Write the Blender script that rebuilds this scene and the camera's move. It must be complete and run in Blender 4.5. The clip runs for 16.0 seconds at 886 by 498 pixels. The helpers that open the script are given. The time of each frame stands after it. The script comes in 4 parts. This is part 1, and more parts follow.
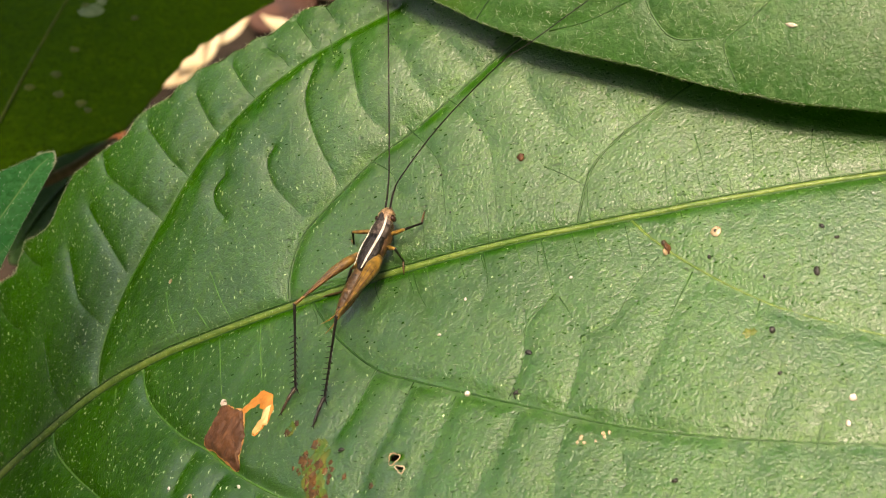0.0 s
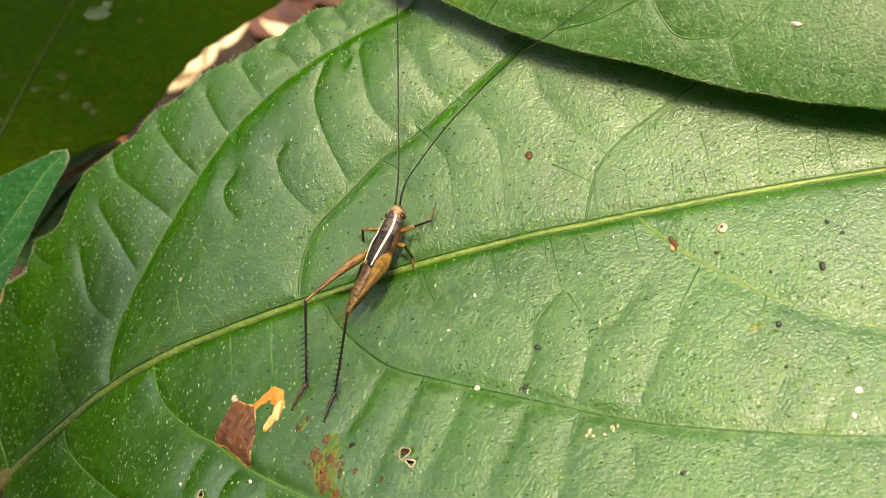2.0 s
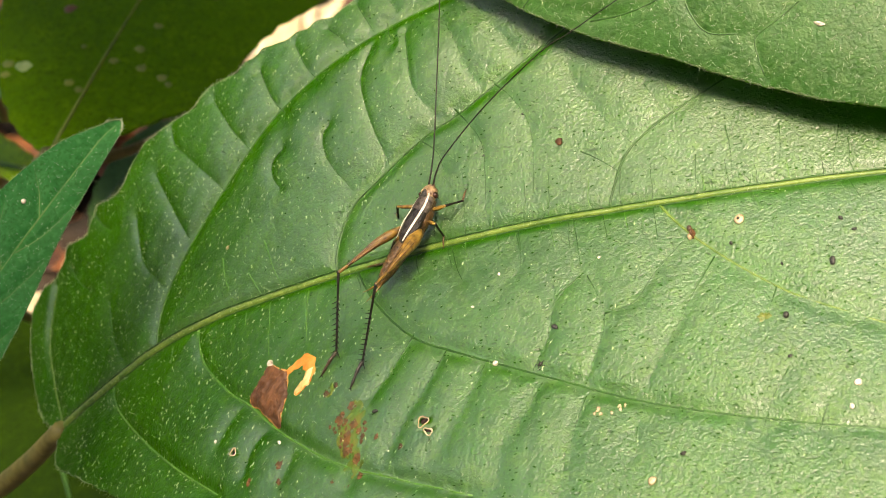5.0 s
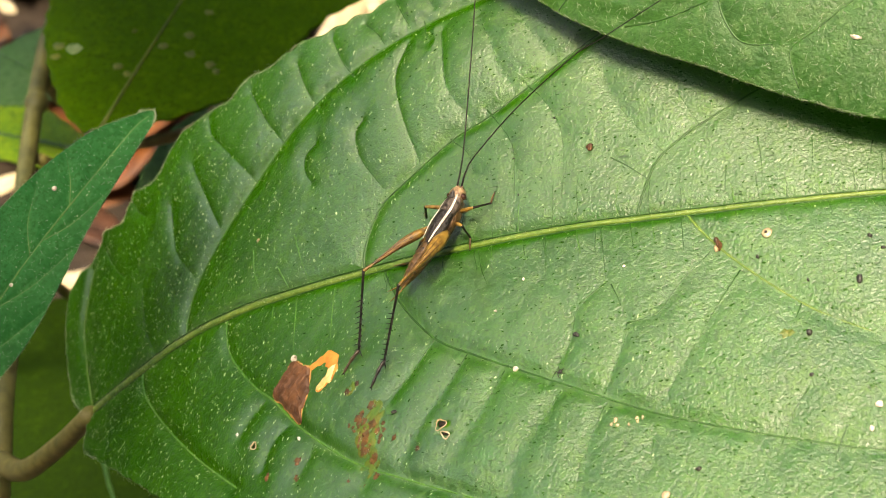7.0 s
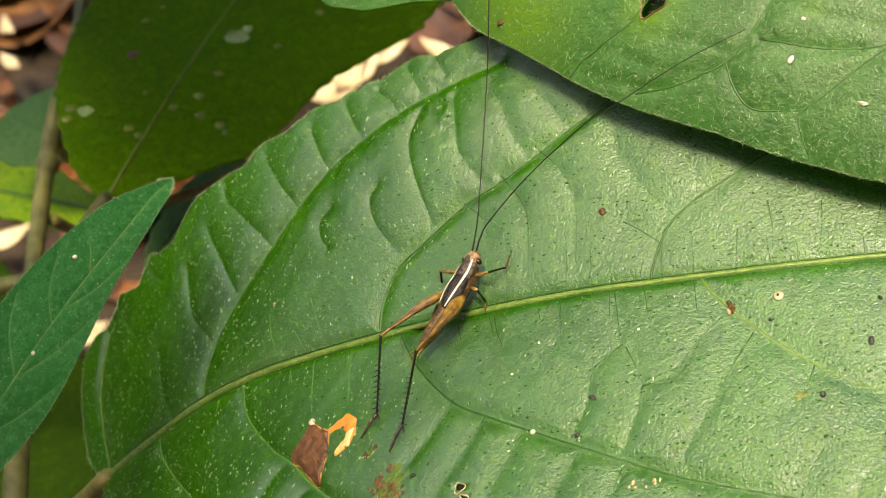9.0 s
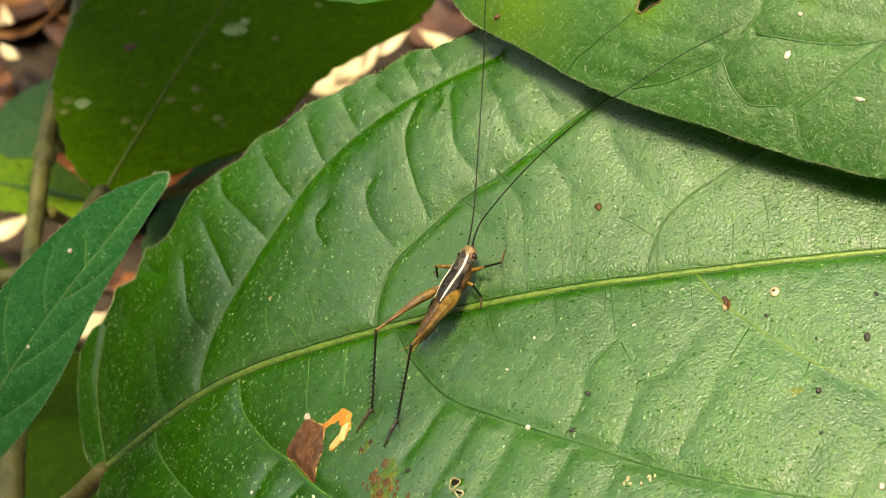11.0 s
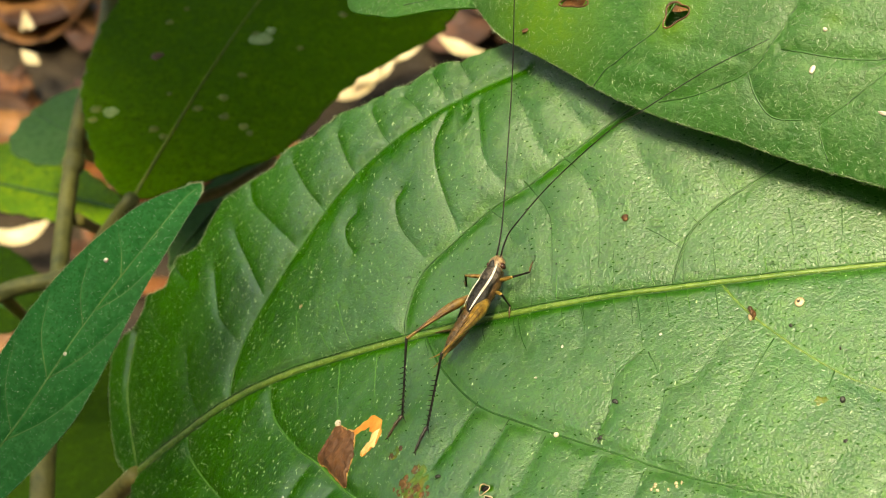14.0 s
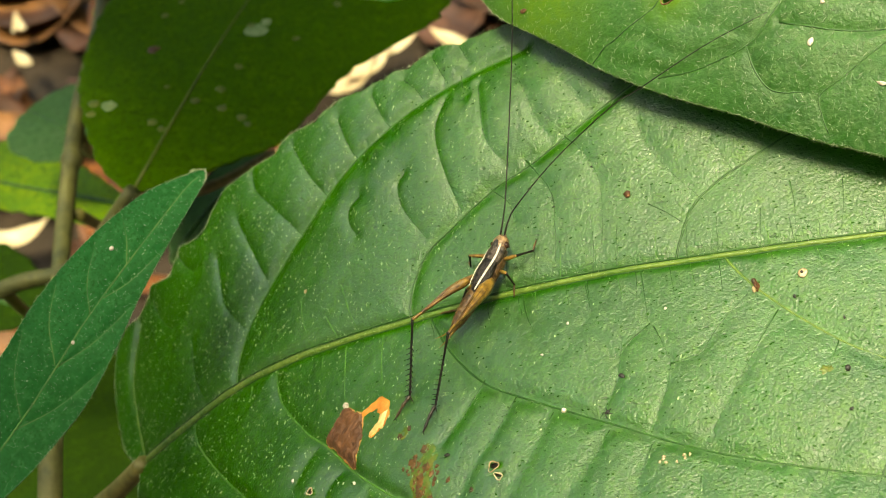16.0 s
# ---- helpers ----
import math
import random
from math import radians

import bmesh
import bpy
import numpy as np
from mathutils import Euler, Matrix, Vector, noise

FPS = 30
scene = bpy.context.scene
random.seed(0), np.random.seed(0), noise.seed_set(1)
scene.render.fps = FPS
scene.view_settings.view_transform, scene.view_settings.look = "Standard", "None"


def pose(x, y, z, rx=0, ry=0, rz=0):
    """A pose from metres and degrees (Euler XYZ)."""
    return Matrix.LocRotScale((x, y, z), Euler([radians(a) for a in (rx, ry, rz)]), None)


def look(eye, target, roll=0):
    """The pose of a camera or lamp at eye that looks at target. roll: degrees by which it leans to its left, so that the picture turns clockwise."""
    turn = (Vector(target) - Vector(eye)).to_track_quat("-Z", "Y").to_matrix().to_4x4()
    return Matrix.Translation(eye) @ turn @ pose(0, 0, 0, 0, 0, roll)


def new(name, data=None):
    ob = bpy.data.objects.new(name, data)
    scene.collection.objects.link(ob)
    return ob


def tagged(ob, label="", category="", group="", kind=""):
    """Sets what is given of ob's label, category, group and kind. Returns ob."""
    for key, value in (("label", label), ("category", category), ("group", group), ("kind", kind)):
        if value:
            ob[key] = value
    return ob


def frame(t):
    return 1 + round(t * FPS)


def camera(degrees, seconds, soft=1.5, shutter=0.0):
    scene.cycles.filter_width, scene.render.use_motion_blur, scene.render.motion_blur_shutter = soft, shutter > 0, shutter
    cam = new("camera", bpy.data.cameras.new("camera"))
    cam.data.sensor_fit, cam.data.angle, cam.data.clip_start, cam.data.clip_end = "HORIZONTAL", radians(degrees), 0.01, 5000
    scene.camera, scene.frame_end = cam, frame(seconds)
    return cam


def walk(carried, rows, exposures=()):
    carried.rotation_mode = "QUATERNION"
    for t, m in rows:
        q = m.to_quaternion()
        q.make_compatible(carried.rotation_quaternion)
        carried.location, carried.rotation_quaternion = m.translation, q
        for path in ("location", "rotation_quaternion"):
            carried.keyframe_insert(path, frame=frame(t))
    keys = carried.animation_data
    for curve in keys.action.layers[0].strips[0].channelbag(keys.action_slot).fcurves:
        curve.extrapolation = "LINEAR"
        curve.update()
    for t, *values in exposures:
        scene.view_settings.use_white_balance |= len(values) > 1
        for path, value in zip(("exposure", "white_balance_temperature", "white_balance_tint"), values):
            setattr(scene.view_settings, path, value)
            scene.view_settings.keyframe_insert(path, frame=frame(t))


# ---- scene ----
cam = camera(32, 16.0, soft=1.0)
cam.data.dof.use_dof = True
cam.data.dof.focus_distance = 0.140
cam.data.dof.aperture_fstop = 72.0
PATH = [
    (0.0, pose(-0.00758, -0.08582, 0.49582, 42.913, -1.200, -7.170)),
    (0.5, pose(-0.00793, -0.08672, 0.49497, 42.728, -1.547, -6.814)),
    (1.0, pose(-0.01006, -0.08623, 0.49612, 42.906, -1.577, -6.721)),
    (1.5, pose(-0.00925, -0.08730, 0.49528, 42.915, -1.374, -6.839)),
    (2.0, pose(-0.00886, -0.08732, 0.49642, 43.134, -1.237, -7.293)),
    (2.5, pose(-0.01038, -0.08749, 0.49737, 43.224, -0.875, -7.126)),
    (3.0, pose(-0.01128, -0.08940, 0.49837, 42.789, -0.536, -6.752)),
    (3.5, pose(-0.01277, -0.09115, 0.49980, 42.771, -0.383, -6.898)),
    (6.0, pose(0.00174, -0.09187, 0.50001, 42.077, -0.248, -0.058)),
    (6.5, pose(0.00101, -0.09171, 0.49989, 41.895, -0.131, 0.335)),
    (7.0, pose(-0.00000, -0.09036, 0.50035, 42.000, -0.000, -0.000)),
    (7.5, pose(-0.00069, -0.09056, 0.50199, 42.748, 0.058, -0.042)),
    (8.0, pose(-0.00144, -0.09096, 0.50259, 43.124, -0.001, -0.106)),
    (8.5, pose(-0.00131, -0.09098, 0.50358, 43.718, 0.481, -0.383)),
    (9.0, pose(-0.00152, -0.09047, 0.50325, 43.643, 0.407, -0.486)),
    (11.5, pose(-0.00104, -0.09008, 0.50321, 43.247, 0.282, -0.381)),
    (12.0, pose(-0.00101, -0.09104, 0.50389, 43.147, 0.414, -0.825)),
    (12.5, pose(0.00011, -0.09085, 0.50347, 43.050, 0.464, -0.703)),
    (13.0, pose(-0.00048, -0.09050, 0.50371, 42.604, 0.779, -0.503)),
    (13.5, pose(-0.00201, -0.09079, 0.50513, 43.284, 0.575, -0.679)),
    (14.0, pose(-0.00241, -0.09145, 0.50556, 43.479, 0.664, 0.079)),
    (14.5, pose(-0.00325, -0.09158, 0.50564, 43.753, 1.062, -0.464)),
    (15.0, pose(-0.00337, -0.09193, 0.50557, 43.424, 1.262, -0.208)),
    (15.5, pose(-0.00355, -0.09265, 0.50496, 43.539, 1.357, -0.387)),
    (16.0, pose(-0.00329, -0.09299, 0.50528, 43.255, 1.404, -0.979)),
]
walk(cam, PATH, exposures=[(0.0, 2.11, 8600, 18), (1.0, 2.37, 8600, 17), (2.0, 2.4, 8600, 16), (3.5, 2.37, 8600, 14), (7.0, 2.42, 8600, 12), (9.0, 2.27, 8700, 9), (12.5, 2.27, 9300, 0), (16.0, 2.26, 9350, -5)])

# ---- light ----
SUN = Vector((-0.183, -0.31, 0.935)).normalized()
world = bpy.data.worlds.new("sky")
scene.world = world
world.use_nodes = True
_n = world.node_tree.nodes
_sky = _n.new("ShaderNodeTexSky")
_sky.sky_type = "NISHITA"
_sky.sun_disc = False
_sky.dust_density = 3.0
_sky.air_density = 1.0
_sky.ozone_density = 0.5
_sky.sun_elevation = math.asin(SUN.z)
_sky.sun_rotation = math.atan2(SUN.x, SUN.y)
_bg = next(n for n in _n if n.type == "BACKGROUND")
world.node_tree.links.new(_sky.outputs[0], _bg.inputs[0])
_bg.inputs[1].default_value = 0.15
_sun = bpy.data.lights.new("sun", "SUN")
_sun.energy, _sun.angle, _sun.color = 1.45, radians(13.0), (1.0, 0.94, 0.84)
sun = new("sun", _sun)
sun.matrix_world = look(SUN * 3, (0, 0, 0))


# ---- materials ----
class Nodes:
    """A small wrapper to write node materials in few lines."""

    def __init__(self, name):
        self.mat = bpy.data.materials.new(name)
        self.mat.use_nodes = True
        self.tree = self.mat.node_tree
        self.bsdf = next(n for n in self.tree.nodes if n.type == "BSDF_PRINCIPLED")
        self.out = next(n for n in self.tree.nodes if n.type == "OUTPUT_MATERIAL")

    def add(self, kind, **sockets):
        node = self.tree.nodes.new(kind)
        for key, value in sockets.items():
            self.put(node.inputs[key.replace("_", " ")], value)
        return node

    def put(self, socket, value):
        if isinstance(value, bpy.types.NodeSocket):
            self.tree.links.new(value, socket)
        else:
            socket.default_value = value

    def coords(self, scale=(1, 1, 1), turn=0.0):
        c = self.add("ShaderNodeTexCoord")
        m = self.add("ShaderNodeMapping")
        m.inputs["Scale"].default_value = scale
        m.inputs["Rotation"].default_value = (0, 0, radians(turn))
        self.put(m.inputs["Vector"], c.outputs["Object"])
        return m.outputs[0]

    def noise(self, scale, vector=None, detail=4.0, rough=0.6, distort=0.0):
        n = self.add("ShaderNodeTexNoise", Scale=scale, Detail=detail, Roughness=rough, Distortion=distort)
        self.put(n.inputs["Vector"], vector if vector is not None else self.coords())
        return n.outputs["Fac"]

    def cells(self, scale, vector=None, feature="F1"):
        n = self.add("ShaderNodeTexVoronoi", Scale=scale)
        n.feature = feature
        self.put(n.inputs["Vector"], vector if vector is not None else self.coords())
        return n.outputs["Distance"]

    def ramp(self, fac, *stops):
        n = self.add("ShaderNodeValToRGB")
        e = n.color_ramp.elements
        while len(e) < len(stops):
            e.new(0.5)
        for el, (pos, col) in zip(e, stops):
            el.position = pos
            el.color = (*col, 1) if not isinstance(col, (int, float)) else (col, col, col, 1)
        self.put(n.inputs[0], fac)
        return n.outputs[0]

    def mix(self, fac, a, b, blend="MIX"):
        n = self.add("ShaderNodeMix")
        n.data_type, n.blend_type = "RGBA", blend
        ins = [s for s in n.inputs if s.type == "RGBA"]
        self.put(n.inputs[0], fac)
        for s, v in zip(ins, (a, b)):
            self.put(s, (*v, 1) if isinstance(v, tuple) and len(v) == 3 else v)
        return next(s for s in n.outputs if s.type == "RGBA")

    def math(self, op, a, b=0.0):
        n = self.add("ShaderNodeMath")
        n.operation = op
        self.put(n.inputs[0], a), self.put(n.inputs[1], b)
        return n.outputs[0]

    def warped(self, amount, scale):
        """Coordinates pushed about by a noise."""
        n = self.add("ShaderNodeTexNoise", Scale=scale, Detail=2.0)
        base = self.coords()
        self.put(n.inputs["Vector"], base)
        w = self.add("ShaderNodeVectorMath")
        w.operation = "MULTIPLY_ADD"
        self.put(w.inputs[0], n.outputs["Color"])
        w.inputs[1].default_value = (amount, amount, amount)
        self.put(w.inputs[2], base)
        return w.outputs[0]

    def attribute(self, name):
        n = self.add("ShaderNodeAttribute")
        n.attribute_name = name
        return n.outputs["Fac"]

    def bump(self, height, strength, distance):
        """A bump on top of the bumps set before."""
        n = self.add("ShaderNodeBump", Strength=strength, Distance=distance, Height=height)
        old = self.bsdf.inputs["Normal"]
        if old.is_linked:
            self.put(n.inputs["Normal"], old.links[0].from_socket)
        self.put(old, n.outputs[0])

    def done(self, colour, rough=0.5, **more):
        b = self.bsdf.inputs
        self.put(b["Base Color"], (*colour, 1) if isinstance(colour, tuple) else colour)
        self.put(b["Roughness"], rough)
        for key, value in more.items():
            self.put(b[key.replace("_", " ")], value)
        return self.mat


def leaf_material(name, dark, mid, pale, gloss=0.5, rough=0.42, sheen=0.15, grain=1.0, glow=0.25, relief=1.0, mesh=330.0, lines=0.12, dashes=0.0, ior=1.5, sheen_falloff=False, halos=(), halo_colour=None):
    """Leaf tissue: blotches, a crinkled skin of short wrinkles, small cells and pale veins; some light comes through."""
    m = Nodes(name)
    big = m.noise(60.0 * grain, detail=3.0)
    fine = m.noise(1100.0 * grain, detail=5.0, rough=0.7)
    wrinkle = m.noise(3600.0 * grain, detail=2.0, rough=0.65, distort=0.4)
    net = m.cells(420.0 * grain, feature="DISTANCE_TO_EDGE")
    tone = m.ramp(big, (0.38, dark), (0.62, mid))
    tone = m.mix(m.ramp(fine, (0.48, 0.0), (0.64, 0.6)), tone, pale)
    # wrinkle hollows are darkened in colour, painting their shade
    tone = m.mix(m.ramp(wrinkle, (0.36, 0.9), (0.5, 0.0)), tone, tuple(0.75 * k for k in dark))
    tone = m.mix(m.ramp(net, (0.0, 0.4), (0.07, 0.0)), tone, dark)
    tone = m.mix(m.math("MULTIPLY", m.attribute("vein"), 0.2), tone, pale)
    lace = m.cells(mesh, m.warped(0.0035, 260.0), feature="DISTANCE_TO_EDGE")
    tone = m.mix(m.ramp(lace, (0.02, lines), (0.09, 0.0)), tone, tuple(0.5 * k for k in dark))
    for hx, hy, hr, much in halos:
        spot = m.add("ShaderNodeVectorMath")
        spot.operation = "DISTANCE"
        m.put(spot.inputs[0], m.coords((1, 1, 0)))
        spot.inputs[1].default_value = (hx, hy, 0)
        reach = m.math("ADD", m.math("DIVIDE", spot.outputs["Value"], hr), m.math("MULTIPLY", big, 0.8))
        tone = m.mix(m.ramp(reach, (0.5, much), (1.3, 0.0)), tone, m.mix(m.ramp(fine, (0.4, 0.0), (0.6, 0.6)), halo_colour, mid))
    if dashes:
        # dark dashes paint the small shadows under the lying hairs
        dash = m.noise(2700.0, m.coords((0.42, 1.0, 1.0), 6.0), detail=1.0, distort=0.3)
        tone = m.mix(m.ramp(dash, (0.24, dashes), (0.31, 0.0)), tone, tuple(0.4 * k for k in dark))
        m.bump(m.ramp(dash, (0.22, 0.0), (0.33, 1.0)), 0.5, 0.00010)
    m.bump(m.ramp(lace, (0.0, 0.0), (0.12, 1.0)), 0.6 * lines, 0.00006)
    m.bump(wrinkle, 1.0 * relief, 0.00010)
    m.bump(fine, 0.3 * relief, 0.00006)
    m.bump(m.ramp(net, (0.0, 0.0), (0.12, 1.0)), 0.5 * relief, 0.00003)
    if sheen_falloff:
        # gloss set by view angle: shapes the sheen, drops haze on shallow parts
        facing = m.add("ShaderNodeLayerWeight", Blend=0.5).outputs["Facing"]
        gloss = m.math("MULTIPLY", m.ramp(facing, (0.06, 0.5), (0.20, 1.0), (0.32, 0.95), (0.44, 0.3), (0.56, 0.05)), gloss)
    out = m.done(tone, m.math("ADD", m.math("MULTIPLY", m.ramp(fine, (0.4, 0.0), (0.62, 1.0)), 0.2), rough - 0.1), Specular_IOR_Level=gloss, IOR=ior,
                 Sheen_Weight=sheen, Sheen_Roughness=0.45)
    through_light = m.add("ShaderNodeBsdfTranslucent", Color=m.mix(0.5, tone, (0.13, 0.42, 0.01)))
    blend = m.add("ShaderNodeMixShader")
    m.put(blend.inputs[0], glow)
    m.put(blend.inputs[1], m.bsdf.outputs[0])
    m.put(blend.inputs[2], through_light.outputs[0])
    m.put(m.out.inputs[0], blend.outputs[0])
    return out


def plain(name, dark, light, scale=600.0, rough=0.5, bump=0.3, depth=0.0001, **more):
    m = Nodes(name)
    f = m.noise(scale, detail=4.0)
    g = m.noise(scale * 0.17, detail=2.0)
    tone = m.ramp(m.mix(0.4, f, g), (0.38, dark), (0.62, light))
    m.bump(f, bump, depth * 3)
    return m.done(tone, rough, **more)


M_LEAF = leaf_material("leaf_green", (0.009, 0.080, 0.0005), (0.019, 0.116, 0.0008), (0.055, 0.162, 0.008), gloss=1.0, sheen_falloff=True, rough=0.46, sheen=0.0, glow=0.16, lines=0.15, dashes=0.7, ior=1.68)
M_UPPER = leaf_material("leaf_upper", (0.022, 0.105, 0.014), (0.045, 0.16, 0.026), (0.11, 0.22, 0.07), gloss=0.55, rough=0.45, sheen=0.0, glow=0.36, relief=1.0, mesh=260.0, lines=0.22,
                        halos=[(0.004, 0.032, 0.016, 0.85), (0.0178, 0.028, 0.007, 0.85), (0.032, 0.024, 0.0025, 0.5)], halo_colour=(0.10, 0.22, 0.004))
M_UNDER = leaf_material("leaf_underside", (0.10, 0.28, 0.04), (0.2, 0.42, 0.08), (0.35, 0.55, 0.15), gloss=0.2, rough=0.6, glow=0.85)
M_SMALL = leaf_material("leaf_bluish", (0.008, 0.105, 0.022), (0.015, 0.15, 0.038), (0.05, 0.21, 0.065), gloss=0.08, rough=0.55, sheen=0.03, relief=0.6)
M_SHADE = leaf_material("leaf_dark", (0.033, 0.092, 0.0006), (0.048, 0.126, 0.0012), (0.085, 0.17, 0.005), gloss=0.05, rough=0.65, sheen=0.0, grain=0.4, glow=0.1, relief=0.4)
# green darkened in its colour, painting the shade low down
M_LOW_SHADED = leaf_material("leaf_low_shaded", (0.012, 0.036, 0.0006), (0.018, 0.05, 0.001), (0.03, 0.07, 0.004), gloss=0.08, rough=0.7, sheen=0.0, grain=0.4, glow=0.05, relief=0.4)
M_YELLOW = leaf_material("leaf_yellow_green", (0.10, 0.25, 0.004), (0.2, 0.38, 0.008), (0.35, 0.45, 0.02), gloss=0.3, rough=0.6, sheen=0.0, grain=0.3, relief=0.4)
M_TEAL = leaf_material("leaf_teal", (0.04, 0.12, 0.03), (0.06, 0.16, 0.045), (0.1, 0.2, 0.08), gloss=0.3, rough=0.6, sheen=0.0, grain=0.3, relief=0.4)
M_RIB = plain("rib_pale_green", (0.045, 0.115, 0.012), (0.13, 0.20, 0.034), 1100.0, 0.5, 0.6)
# dark vein green, also used to paint shade at rib edges and creases
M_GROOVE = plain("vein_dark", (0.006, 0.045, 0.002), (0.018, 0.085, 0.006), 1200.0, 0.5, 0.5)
M_PIT_SHADE = plain("leaf_pit_shade", (0.008, 0.042, 0.002), (0.016, 0.07, 0.005), 1500.0, 0.9, 0.1, Specular_IOR_Level=0.1)
M_CREAM = plain("feeding_trail_cream", (0.5, 0.28, 0.07), (0.75, 0.55, 0.25), 900.0, 0.6, 0.3)
M_VEIN = plain("vein_green", (0.014, 0.08, 0.004), (0.045, 0.14, 0.016), 1200.0, 0.5, 0.5)
M_OLIVE = plain("olive_blotch", (0.06, 0.10, 0.004), (0.13, 0.16, 0.012), 300.0, 0.6, 0.2)
M_BLOTCH = plain("pale_blotch", (0.12, 0.20, 0.05), (0.27, 0.35, 0.15), 500.0, 0.6, 0.2)
M_FAINT = plain("vein_pale", (0.025, 0.12, 0.008), (0.075, 0.2, 0.025), 1200.0, 0.5, 0.5)
M_PETIOLE = plain("petiole_green", (0.09, 0.09, 0.018), (0.2, 0.18, 0.05), 500.0, 0.55, 0.5)
M_STEM = plain("stem_bark", (0.036, 0.044, 0.010), (0.13, 0.13, 0.036), 260.0, 0.65, 0.6, 0.0003)
M_SPECK = plain("speck_pale", (0.19, 0.31, 0.11), (0.36, 0.48, 0.25), 2000.0, 0.5, 0.1)
M_BROWN = plain("dead_leaf_brown", (0.03, 0.011, 0.003), (0.13, 0.052, 0.016), 620.0, 0.6, 0.6, 0.0002)
M_OCHRE = plain("dead_leaf_ochre", (0.28, 0.12, 0.03), (0.5, 0.28, 0.09), 700.0, 0.55, 0.5)
M_ORANGE = plain("dead_leaf_orange", (0.40, 0.12, 0.01), (0.62, 0.30, 0.06), 420.0, 0.5, 0.5)
M_RUST = plain("rust_spot", (0.03, 0.015, 0.003), (0.13, 0.056, 0.009), 1300.0, 0.6, 0.5)
M_YELLOWED = plain("leaf_yellowed", (0.025, 0.10, 0.003), (0.12, 0.11, 0.01), 1000.0, 0.5, 0.5)
M_TAN = plain("dry_rim", (0.28, 0.19, 0.09), (0.6, 0.5, 0.34), 900.0, 0.6, 0.4)
M_DROP = plain("dark_bit", (0.006, 0.006, 0.005), (0.03, 0.028, 0.022), 1500.0, 0.6, 0.5)
M_HAIR = plain("leaf_hair", (0.25, 0.34, 0.17), (0.4, 0.48, 0.3), 900.0, 0.5, 0.0)
M_DARKBODY = plain("cricket_dark", (0.001, 0.001, 0.001), (0.03, 0.026, 0.024), 2600.0, 0.38, 0.8, Specular_IOR_Level=0.35)
M_HEAD = plain("cricket_head", (0.05, 0.020, 0.008), (0.42, 0.28, 0.15), 2600.0, 0.35, 0.4)
M_PRONOTUM = plain("cricket_pronotum", (0.008, 0.006, 0.005), (0.13, 0.10, 0.08), 2400.0, 0.42, 0.8, Specular_IOR_Level=0.35)
M_WHITE = plain("cricket_stripe", (0.42, 0.34, 0.26), (0.8, 0.74, 0.64), 1500.0, 0.4, 0.2)
M_AMBER = plain("cricket_amber", (0.05, 0.024, 0.004), (0.30, 0.18, 0.035), 1500.0, 0.4, 0.5, Subsurface_Weight=0.1, Subsurface_Radius=(0.001, 0.0005, 0.0002))
M_THIGH = plain("cricket_thigh_line", (0.05, 0.022, 0.008), (0.2, 0.09, 0.025), 1200.0, 0.45, 0.4)
M_ABDOMEN = plain("cricket_abdomen", (0.012, 0.006, 0.002), (0.13, 0.07, 0.022), 2200.0, 0.4, 0.5)
M_BLACK = plain("cricket_black", (0.005, 0.004, 0.004), (0.018, 0.014, 0.012), 2000.0, 0.55, 0.3, Specular_IOR_Level=0.25)
M_FOOT = plain("cricket_foot", (0.006, 0.004, 0.003), (0.06, 0.036, 0.016), 1600.0, 0.45, 0.4)
M_EYE = plain("cricket_eye", (0.02, 0.008, 0.006), (0.08, 0.03, 0.02), 3000.0, 0.15, 0.1)
M_SOIL = plain("soil", (0.010, 0.007, 0.004), (0.04, 0.026, 0.013), 40.0, 0.9, 0.8, 0.004)
M_LITTER = []
# the last pair is near white, painting sunlit patches into the litter colour
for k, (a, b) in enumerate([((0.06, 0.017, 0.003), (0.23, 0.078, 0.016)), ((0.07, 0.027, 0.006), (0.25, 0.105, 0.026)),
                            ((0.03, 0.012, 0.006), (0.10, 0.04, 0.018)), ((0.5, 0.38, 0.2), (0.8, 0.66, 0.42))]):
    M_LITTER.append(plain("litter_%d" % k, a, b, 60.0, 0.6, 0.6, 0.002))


# ---- building blocks ----
def link_mesh(name, verts, faces, material, parent=None, label="", smooth=True):
    me = bpy.data.meshes.new(name)
    me.from_pydata([tuple(v) for v in verts], [], faces)
    me.materials.append(material)
    if smooth:
        me.polygons.foreach_set("use_smooth", [True] * len(me.polygons))
    me.update()
    ob = new(name, me)
    ob.parent = parent
    if label:
        ob["label"] = label
    return ob


def part(name, bm, material, parent, label=""):
    me = bpy.data.meshes.new(name)
    for f in bm.faces:
        f.smooth = True
    bm.to_mesh(me)
    bm.free()
    me.materials.append(material)
    ob = new(name, me)
    ob.parent = parent
    if label:
        ob["label"] = label
    return ob


def thing(name, matrix, label, category, group="", kind=""):
    ob = new(name)
    ob.empty_display_size = 0.002
    ob.matrix_world = matrix
    return tagged(ob, label, category, group, kind)


def spline(points, n, closed=False):
    """A smooth curve through the points, as n samples."""
    p = np.array(points, float)
    if closed:
        q = np.vstack([p[-1], p, p[0], p[1]])
    else:
        q = np.vstack([2 * p[0] - p[1], p, 2 * p[-1] - p[-2]])
    count = len(q) - 3
    t = np.linspace(0, count, n, endpoint=not closed)
    i = np.minimum(t.astype(int), count - 1)
    f = (t - i)[:, None]
    a, b, c, d = q[i], q[i + 1], q[i + 2], q[i + 3]
    return 0.5 * (2 * b + (c - a) * f + (2 * a - 5 * b + 4 * c - d) * f * f + (3 * b - a - 3 * c + d) * f ** 3)


